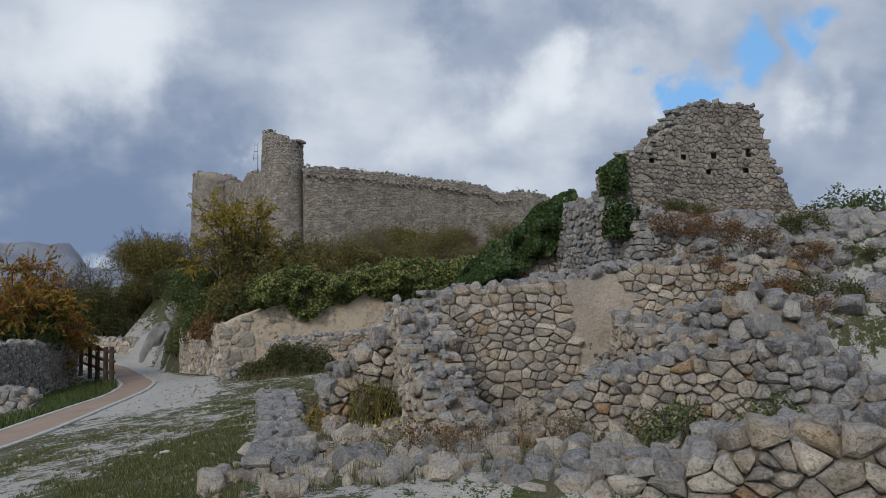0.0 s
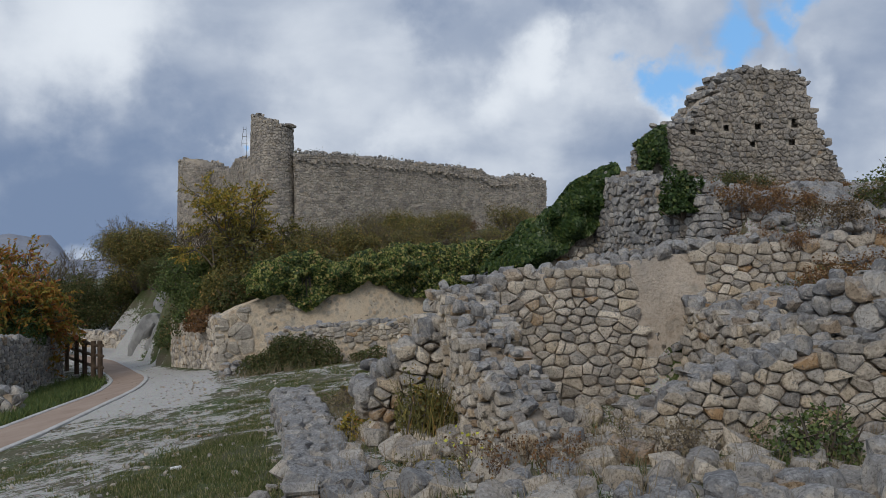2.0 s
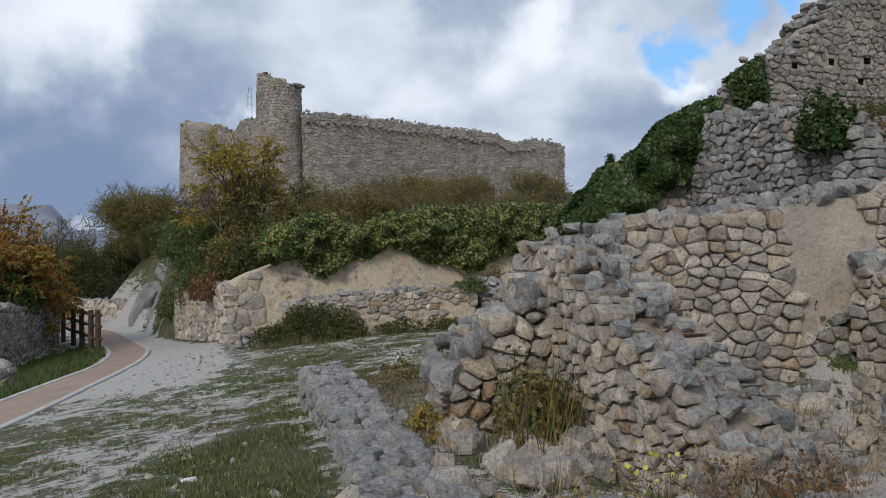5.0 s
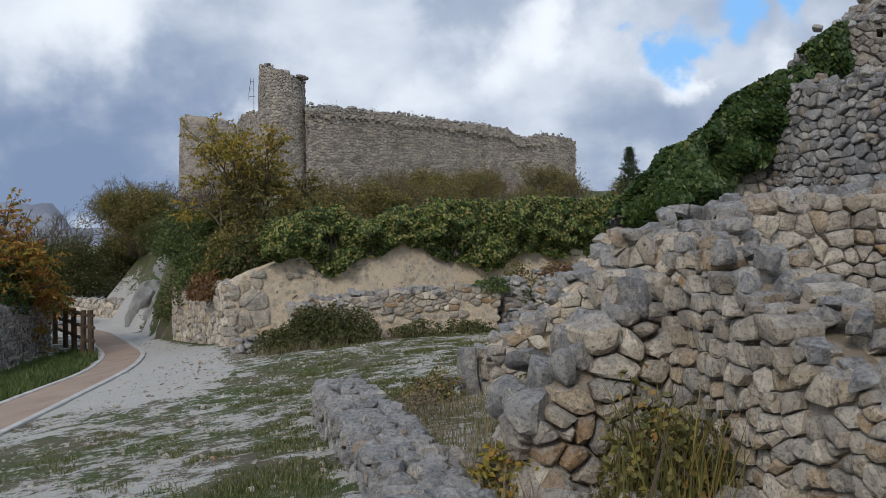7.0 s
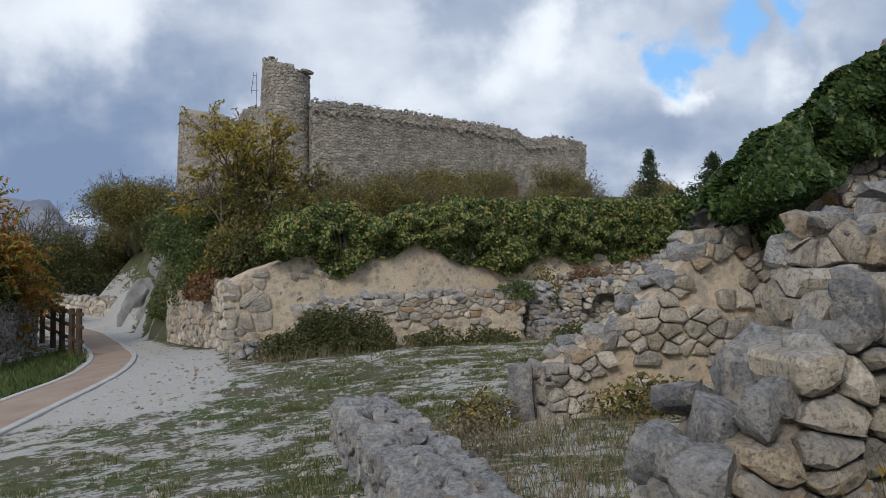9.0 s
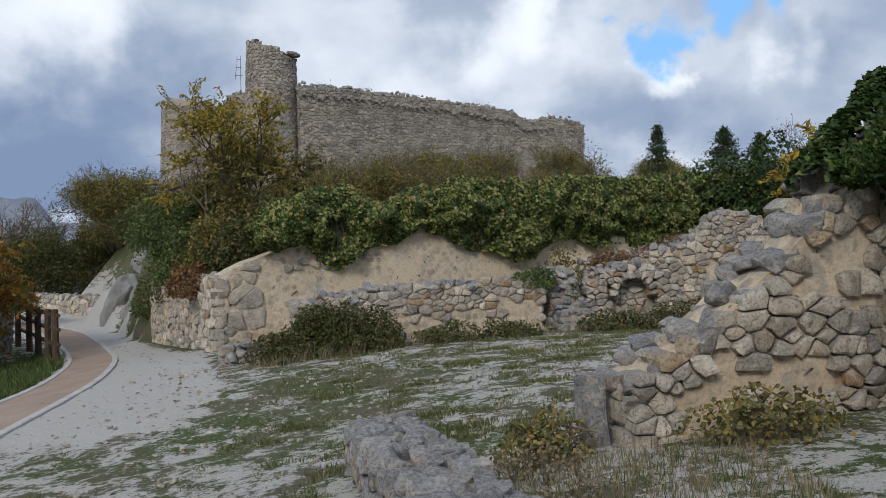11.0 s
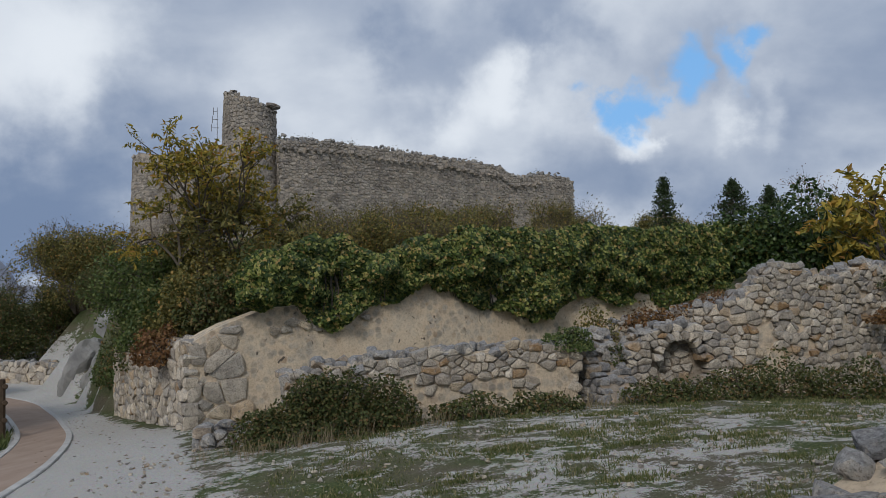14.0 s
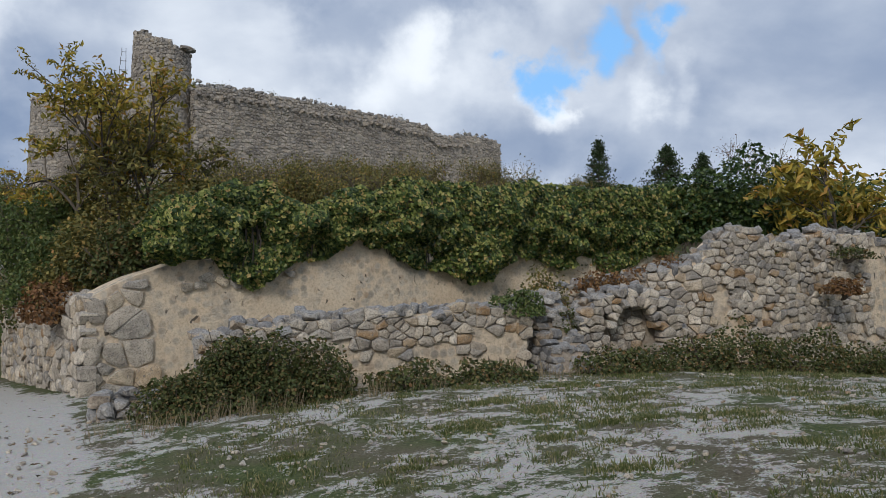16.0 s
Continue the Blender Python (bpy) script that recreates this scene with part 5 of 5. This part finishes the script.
# scrub on the slope below the castle
protos = [
    plant("slope_shrub", "leafless twiggy shrub on the castle slope", "shrub", on(-6.3, 38.0), 9, 2.3, 0.022, 4, olive_leaf, 0.07, 2, 0.12, twig_mat, 0.4, group="scrub below the castle"),
    plant("slope_shrub", "olive-leaved shrub on the castle slope", "shrub", on(-4.4, 37.0), 9, 1.9, 0.02, 4, olive_leaf, 0.075, 4, 0.14, twig_mat, 0.45, group="scrub below the castle"),
    plant("slope_shrub", "russet twiggy shrub on the castle slope", "shrub", on(-1.5, 38.0), 9, 1.7, 0.02, 4, russet_leaf, 0.06, 1, 0.12, red_twig, 0.5, group="scrub below the castle"),
    plant("slope_shrub", "bare grey-brown shrub on the castle slope", "shrub", on(0.8, 39.0), 10, 2.2, 0.02, 4, olive_leaf, 0.05, 1, 0.1, twig_mat, 0.3, group="scrub below the castle"),
]
for i in range(62):
    x = rng.uniform(-10.5, 10.5)
    y = rng.uniform(33.8, 52.0) + max(0, x) * 0.35
    if behind(x, y) < 3.2:
        continue
    k = 2 if (i % 9 == 0) else (0, 1, 1, 3)[int(rng.integers(0, 4))]
    s = rng.uniform(0.65, 1.1) * (1.15 if x < -2.5 else 1.0)
    copy_thing(protos[k], pose(*on(x, y), 0, 0, rng.uniform(0, 360)) @ Matrix.Scale(s, 4))
for x, y, rx, rz, m in ((-8.2, 36.0, 1.3, 1.9, olive_leaf), (-6.4, 35.2, 1.2, 1.5, bramble_leaf), (-5.6, 36.6, 1.2, 1.6, olive_leaf), (-3.2, 35.2, 1.1, 1.2, olive_leaf), (-2.3, 36.6, 0.7, 1.2, russet_leaf), (0.2, 36.2, 1.1, 1.1, olive_leaf), (2.6, 37.4, 1.2, 1.2, olive_leaf), (4.6, 39.0, 1.4, 1.3, yellow_leaf), (-8.8, 39.0, 1.5, 2.0, olive_leaf), (-8.6, 42.0, 1.3, 1.8, bramble_leaf)):
    bush("slope_bush", "autumn-tinted bush on the castle slope", on(x, y, -0.1), rx, rx, rz, int(2300 * rx), 0.08, m, group="scrub below the castle", stems=26)

# skyline trees right of the castle


def conifer(name, label, at, h, r, count):
    ob = empty(name, at, label, "tree", "skyline trees")
    segs, pts = [((0, 0, -0.3), (0, 0, h), 0.09, 0.01)], []
    for i in range(count):
        f = rng.random() ** 0.8
        z = h * (0.12 + 0.88 * f)
        a = rng.uniform(0, 6.28)
        q = r * (1 - f) ** 0.8 * rng.uniform(0.3, 1.35) + 0.05
        e = Vector((math.cos(a) * q, math.sin(a) * q, z - 0.1 * q))
        segs.append(((0, 0, z), e[:], 0.014, 0.004))
        for k in range(16):
            g = rng.uniform(0.25, 1.05)
            pts.append((Vector((0, 0, z)).lerp(e, g) + Vector(rng.normal(0, 0.07, 3)))[:])
    child("trunk", tubes("trunk", segs, bark), ob)
    child("crown", leaves("crown", pts, 0.12, pine_leaf, ratio=0.4, droop=0.6), ob, kind="stuff")
    return ob


conifer("conifer", "small dark conifer on the skyline", on(6.2, 44.0), 3.6, 0.95, 200)
conifer("conifer", "dark pine with broad crown on the skyline", on(9.1, 44.5), 3.6, 1.7, 300)
conifer("conifer", "dark pine with broad crown on the skyline", on(10.7, 44.8), 3.5, 1.5, 280)
plant("bare_tree", "leafless young tree on the skyline", "tree", on(13.2, 45.0), 2, 4.6, 0.04, 4, russet_leaf, 0.07, 2, 0.15, twig_mat, 0.15, group="skyline trees")
plant("bare_tree", "leafless young tree on the skyline", "tree", on(4.2, 46.0), 3, 2.6, 0.03, 4, olive_leaf, 0.07, 2, 0.15, twig_mat, 0.25, group="skyline trees")
for x, y in ((3.0, 46.5), (5.2, 45.6), (7.4, 45.4), (12.0, 45.6)):
    bush("skyline_bush", "autumn bush on the skyline", on(x, y, -0.1), 1.1, 0.9, 1.3, 2400, 0.09, olive_leaf if x < 7 else green_leaf, group="skyline trees", stems=20)
plant("ailanthus_sapling", "sapling with long feathered yellow-green leaves", "tree", on(7.6, 31.3), 2, 2.9, 0.05, 3, yellow_leaf, 0.26, 8, lean=0.2, sprays=True, up=0.2)
bush("keep_bush", "green bush on the rubble beside the keep", (8.7, 18.6, 2.7), 1.1, 0.8, 0.85, 3200, 0.07, green_leaf, stems=30)
bush("terrace_bush", "dark evergreen clump growing from the terrace wall", (2.62, 13.55, 2.25), 0.30, 0.36, 0.62, 2600, 0.06, dark_ivy)

# lane side: thickets, trees and verge
plant("orange_tree", "tree with orange and green feathered autumn leaves", "tree", on(-19.0, 33.0), 5, 6.2, 0.11, 4, orange_leaf, 0.22, 7, lean=0.6, sprays=True, up=0.0, droop=0.8)
bush("verge_bush", "dark green bush under the orange tree", (-17.2, 33.8, -1.2), 1.1, 1.6, 1.7, 7000, 0.1, dark_ivy, stems=20)
bush("verge_bush", "dark green bush over the verge wall", (-18.2, 37.0, -1.4), 1.4, 1.2, 1.7, 5500, 0.1, bramble_leaf, stems=20)
thick = [
    plant("thicket", "dense olive thicket beyond the lane", "shrub", on(-20.0, 55.0), 14, 4.2, 0.05, 4, olive_leaf, 0.11, 9, 0.28, twig_mat, 0.35, group="thicket beyond the lane"),
    plant("thicket", "dark green thicket beyond the lane", "shrub", on(-23.5, 53.5), 14, 3.8, 0.05, 4, bramble_leaf, 0.11, 12, 0.3, twig_mat, 0.35, group="thicket beyond the lane"),
    plant("thicket", "bare twiggy tree beyond the lane", "tree", on(-26.0, 57.0), 4, 6.4, 0.09, 5, olive_leaf, 0.06, 1, 0.1, twig_mat, 0.22, group="thicket beyond the lane"),
]
for x, y, k, s in ((-17.6, 50.6, 1, 0.6), (-18.6, 57.0, 0, 0.8), (-21.5, 57.0, 1, 1.1), (-25.5, 54.0, 0, 1.0), (-28.0, 56.0, 1, 1.1), (-31.0, 55.0, 0, 1.1), (-34.0, 56.0, 1, 1.0), (-16.2, 54.0, 0, 0.55), (-20.5, 62.0, 2, 0.95), (-23.5, 63.0, 2, 1.1), (-29.0, 62.0, 2, 1.0), (-32.5, 62.0, 2, 1.05), (-37.0, 61.0, 2, 1.1), (-35.5, 52.0, 0, 0.9), (-18.0, 63.0, 2, 0.9), (-26.0, 68.0, 2, 1.1), (-21.5, 45.5, 1, 0.7), (-24.5, 44.0, 0, 0.8), (-22.5, 40.0, 1, 0.85), (-26.0, 38.0, 1, 1.0)):
    copy_thing(thick[k], pose(*on(x, y), 0, 0, rng.uniform(0, 360)) @ Matrix.Scale(s * (0.8 if k == 2 else 0.78), 4))

# ---- distance ----


def ridge(name, label, dist, a0, a1, crest, mat):
    """A far range seen over the trees: a crest line with its slopes."""
    n = 90
    verts, faces = [], []
    for i in range(n + 1):
        a = radians(a0 + (a1 - a0) * i / n)
        h = crest(a0 + (a1 - a0) * i / n)
        for q, z in ((0.86, -30), (0.95, h * 0.5), (1.0, h), (1.12, h * 0.9), (1.3, -30)):
            verts.append((-math.sin(a) * dist * q, math.cos(a) * dist * q, z))
    faces = [(5 * i + j, 5 * i + 5 + j, 5 * i + 6 + j, 5 * i + 1 + j) for i in range(n) for j in range(4)]
    tagged(new(name, mesh_of(name, verts, faces, mat, True)), label, "mountain", kind="structure")


ridge("backdrop_mesa", "far blue-grey flat-topped mountain", 1100, 23.2, 75, lambda d: 47 * smooth01((d - 23.2) / 1.8) + 4 * n2(d, 0, 0.9) + 1.5 * n2(d, 2, 4.0), hazed_rock)
ridge("backdrop_hills", "low blue-grey hills on the horizon", 1500, -70, 40, lambda d: 26 + 8 * n2(d, 1, 0.12) + 2 * n2(d, 1, 0.7), hazed_rock)

# ---- weeds, grass and small things ----


def tuft(name, label, spots, blades, h, w, mat, lean=0.45, category="grass"):
    """Blades of grass or dry stalks over many spots, in one mesh."""
    p, tip = [], []
    for x, y, s in spots:
        z = gz(x, y)
        for k in range(blades):
            a, q = rng.uniform(0, 6.28), rng.random() ** 0.5 * 0.09 * s
            bx, by = x + math.cos(a) * q, y + math.sin(a) * q
            hh = h * s * rng.uniform(0.4, 1.2)
            a += rng.normal(0, 0.8)
            p.append((bx, by, z - 0.01))
            tip.append((bx + math.cos(a) * hh * lean * rng.random(), by + math.sin(a) * hh * lean * rng.random(), z + hh))
    p, tip = np.array(p), np.array(tip)
    t = rng.uniform(0, 6.28, len(p))
    e = np.stack([np.cos(t), np.sin(t), 0 * t], 1) * w
    m = p * 0.45 + tip * 0.55 + (p - tip) * [0.12, 0.12, 0]
    v = np.stack([p - e, p + e, m + e * 0.7, m - e * 0.7, tip], 1).reshape(-1, 3)
    b = np.arange(len(p))[:, None] * 5
    f = np.concatenate([b + [0, 1, 2], b + [0, 2, 3], b + [3, 2, 4]], 1).reshape(-1, 3)
    return tagged(new(name, mesh_np(name, v, f, mat)), label, category, kind="stuff")


spots = []
while len(spots) < 8000:
    x, y = rng.uniform(-7.0, -1.7), rng.uniform(3.5, 17.5)
    if x > -2.0 - 0.21 * (y - 8.0) and y < 17.3:
        continue
    g = gravel_at(x, y) + 0.55 * n2(x, y, 2.3, 3.0) + 0.3 * n2(x, y, 7.0, 1.0)
    if g < 0.22 + 0.12 * rng.random():
        spots.append((x, y, rng.uniform(0.5, 1.1)))
tuft("grass", "short trodden green and straw grass beside the wall", spots, 9, 0.06, 0.004, grass_leaf, 0.9)
spots = []
while len(spots) < 3000:
    x, y = rng.uniform(-5.5, 7.0), rng.uniform(17.2, 27.0)
    g = gravel_at(x, y) + 0.6 * n2(x, y, 1.5, 7.0) + 0.35 * n2(x, y, 5.0, 1.0)
    if g < 0.30:
        spots.append((x, y, rng.uniform(0.5, 1.2)))
for i in range(110):
    cx, cy = rng.uniform(-5.0, 7.0), rng.uniform(17.3, 25.6)
    r = rng.uniform(0.12, 0.42)
    for k in range(int(260 * r)):
        q = abs(rng.normal(0, 0.6))
        spots.append((cx + r * q * math.cos(k * 2.4) * 1.7, cy + r * q * math.sin(k * 2.4), rng.uniform(0.5, 1.1)))
tuft("grass", "patchy grass on the open gravel", spots, 9, 0.045, 0.006, grass_leaf, 1.2)
spots = []
while len(spots) < 1500:
    x, y = rng.uniform(-2.9, -0.9), rng.uniform(11.6, 15.7)
    if x > -2.0 - 0.21 * (y - 8.0) + 0.8:
        spots.append((x, y, rng.uniform(0.5, 1.2)))
tuft("dry_weeds", "dry weeds in the walled enclosure", spots[:380], 7, 0.15, 0.003, straw, 0.9)
tuft("grass", "rank grass in the walled enclosure", spots[1050:], 7, 0.09, 0.004, grass_leaf, 0.8)
spots = [(rng.uniform(-2.0, 3.5), rng.uniform(6.9, 11.6), rng.uniform(0.5, 1.2)) for i in range(750)]
tuft("dry_weeds", "dry straw weeds on the floor of the ruin", spots[:480], 7, 0.28, 0.003, straw, 0.6)
tuft("grass", "green weeds on the floor of the ruin", spots[480:], 9, 0.12, 0.006, grass_leaf, 0.8)
spots = []
while len(spots) < 2600:
    x, y = rng.uniform(-15.5, -10.6), rng.uniform(18.0, 36.0)
    if x < line_x(KERB_IN, y) - 0.25:
        spots.append((x, y, rng.uniform(0.6, 1.4)))
tuft("verge_herbs", "lush green herbs on the verge inside the bend", spots, 9, 0.2, 0.016, green_leaf, 0.9, "herbs")
spots = [(rng.uniform(-6.8, 8.0), 0.0, 1.0) for i in range(230)]
spots = [(x, 24.5 + 0.36 * max(x + 4.5, -1.5) * (1 if x < 0 else 0.95) + rng.normal(0, 0.25), rng.uniform(0.5, 1.3)) for x, y, s in spots]
tuft("dry_weeds", "tall dry weeds along the wall foot", spots, 7, 0.3, 0.004, straw, 0.8)
spots = [(-0.95 + rng.normal(0, 0.16), 10.35 + rng.normal(0, 0.22), rng.uniform(0.7, 1.3)) for i in range(60)]
tuft("broom_clump", "yellow-green broom clump beside the pier", spots[:40], 9, 0.6, 0.005, olive_leaf, 0.6, "shrub")
bush("room_weed", "yellow-green weeds at the pier foot", (-1.0, 10.3, -0.4), 0.35, 0.35, 0.8, 1500, 0.05, olive_leaf, stems=30)
bush("room_weed", "green weeds before the broken wall", on(2.1, 8.2), 0.4, 0.35, 0.42, 1500, 0.04, green_leaf, stems=26)
bush("room_weed", "green weeds before the broken wall", on(3.0, 8.0), 0.45, 0.35, 0.45, 1500, 0.04, green_leaf, stems=26)
bush("low_wall_weed", "yellowish weeds beside the low wall", on(-1.75, 11.1), 0.3, 0.25, 0.28, 900, 0.045, yellow_leaf, stems=12)
bush("low_wall_weed", "yellowish weeds at the ivy wall foot", on(-0.7, 15.5), 0.55, 0.3, 0.35, 1100, 0.05, olive_leaf, stems=16)
bush("low_wall_weed", "yellowish weeds beside the stone slab", on(-2.3, 15.8), 0.4, 0.35, 0.4, 1000, 0.05, olive_leaf, stems=22)
for x, y, h, m, w in ((2.85, 12.75, 0.75, russet_leaf, red_twig), (3.3, 12.9, 0.6, russet_leaf, red_twig), (4.6, 13.3, 0.7, russet_leaf, red_twig), (2.3, 12.9, 0.5, russet_leaf, red_twig), (5.6, 13.8, 0.6, olive_leaf, twig_mat), (3.6, 15.3, 0.6, russet_leaf, red_twig), (4.7, 16.5, 0.6, olive_leaf, twig_mat), (-0.35, 8.3, 0.65, russet_leaf, red_twig), (0.15, 8.2, 0.5, russet_leaf, twig_mat), (0.9, 8.3, 0.7, straw, twig_mat), (1.35, 8.2, 0.6, straw, twig_mat), (-2.2, 14.2, 0.6, straw, twig_mat), (-2.5, 15.0, 0.55, straw, twig_mat), (-0.9, 8.4, 0.4, olive_leaf, twig_mat), (3.7, 9.9, 0.6, russet_leaf, red_twig), (4.2, 8.1, 0.6, straw, twig_mat)):
    plant("dry_shrub", "dry brown twiggy weed among the stones", "shrub", on(x, y), 7, h * 0.75, 0.004, 3, m, 0.028, 1, 0.05, w, 0.6, group="dry weeds in the ruin")
bank_weeds = [
    plant("bank_weed", "dry russet weed on the rubble bank", "shrub", on(3.4, 13.2), 10, 0.6, 0.005, 3, russet_leaf, 0.035, 3, 0.06, red_twig, 0.7, group="dry weeds on the bank"),
    plant("bank_weed", "dry straw-brown weed on the rubble bank", "shrub", on(4.4, 13.0), 10, 0.5, 0.005, 3, dead_leaf, 0.035, 2, 0.06, twig_mat, 0.7, group="dry weeds on the bank"),
    plant("bank_weed", "olive-brown weed on the rubble bank", "shrub", on(5.4, 13.6), 9, 0.45, 0.005, 3, bramble_leaf, 0.04, 3, 0.06, twig_mat, 0.7, group="dry weeds on the bank"),
]
for i in range(34):
    x, y = rng.uniform(2.9, 9.0), rng.uniform(12.6, 17.6)
    copy_thing(bank_weeds[(0, 0, 1, 2)[i % 4]], pose(*on(x, y), 0, 0, rng.uniform(0, 360)) @ Matrix.Scale(rng.uniform(0.4, 0.85), 4))
for i in range(12):
    x, y = rng.uniform(3.0, 4.6), rng.uniform(9.6, 12.0)
    copy_thing(bank_weeds[(0, 1, 2)[i % 3]], pose(*on(x, y), 0, 0, rng.uniform(0, 360)) @ Matrix.Scale(rng.uniform(0.5, 1.0), 4))
spots = [(-0.65 + rng.normal(0, 0.12), 8.35 + rng.normal(0, 0.1)) for i in range(30)]
fl = empty("wild_flowers", on(-0.65, 8.35), "few small yellow wild flowers", "flowers", kind="stuff")
child("petals", leaves("petals", [(x + 0.65, y - 8.35, rng.uniform(0.15, 0.4)) for x, y in spots], 0.03, flower, ratio=1.0), fl)
fallen = []
for i in range(420):
    y = rng.uniform(10, 40)
    x = line_x(LANE_EDGE, y) - rng.uniform(-0.8, 2.8) * (1 if rng.random() < 0.75 else 0.3)
    if behind(x, y) > -0.1:
        continue
    fallen.append((x, y, lower(x, y) + 0.03))
tagged(new("fallen_leaves", leaves("fallen_leaves", fallen, 0.065, dead_leaf, out=np.array([[0, 0, 4.0]]), spread=0.4)), "dark fallen leaves scattered on the lane", "leaves", kind="stuff")
pebbles = empty("pebbles", (-4, 12, lower(-4, 12)), "pale loose pebbles on the trodden ground", "pebbles", kind="stuff")
st = []
for i in range(5200):
    x, y = rng.uniform(-8.5, 6.5), rng.uniform(5, 25.5)
    if -2.0 - 0.21 * (y - 8) < x and y < 17.2:
        continue
    w = 0.014 + 0.05 * rng.random() ** 3
    st.append(stone_at((x, y, gz(x, y) + 0.2 * w), w * 1.3, w, w * 0.7, rng.uniform(0, 6.28), 0.3))
lay(pebbles, st, stone_cream, (-4, 10, 0), 0)
bm = bmesh.new()
bmesh.ops.create_icosphere(bm, subdivisions=3, radius=0.5)
for q in bm.verts:
    q.co = q.co * (1 + 0.5 * noise.noise(q.co * 3.5))
me = bpy.data.meshes.new("litter")
bm.to_mesh(me)
bm.free()
me.materials.append(simple("white_paper", [(0.3, (0.7, 0.7, 0.7)), (0.7, (0.8, 0.8, 0.8))], 9, 0.7))
litter = tagged(new("litter", me), "crumpled white paper lying on the grass", "litter")
litter.matrix_basis = pose(-3.7, 10.8, gz(-3.7, 10.8) + 0.02, 0, 0, 30) @ Matrix.Diagonal((0.13, 0.06, 0.04, 1))

tops = [(along(CURT, s), s) for s in np.arange(1.0, 21.0, 0.16)]
crown = empty("wall_top_weeds", (0, 61.4, 8.8), "dry tufts of weeds on the castle wall top", "weeds", kind="stuff")
pts = []
for (x, y, top, dx, dy), s in tops:
    if n2(s, 1, 1.1, 3.0) > 0.18:
        for k in range(9):
            pts.append((x + rng.normal(0, 0.12), y + 0.3 + rng.normal(0, 0.15) - 61.4, top + abs(rng.normal(0, 0.12)) - 8.8))
child("weeds", leaves("weeds", pts, 0.1, bramble_leaf, ratio=0.35, droop=-0.8), crown, kind="stuff")
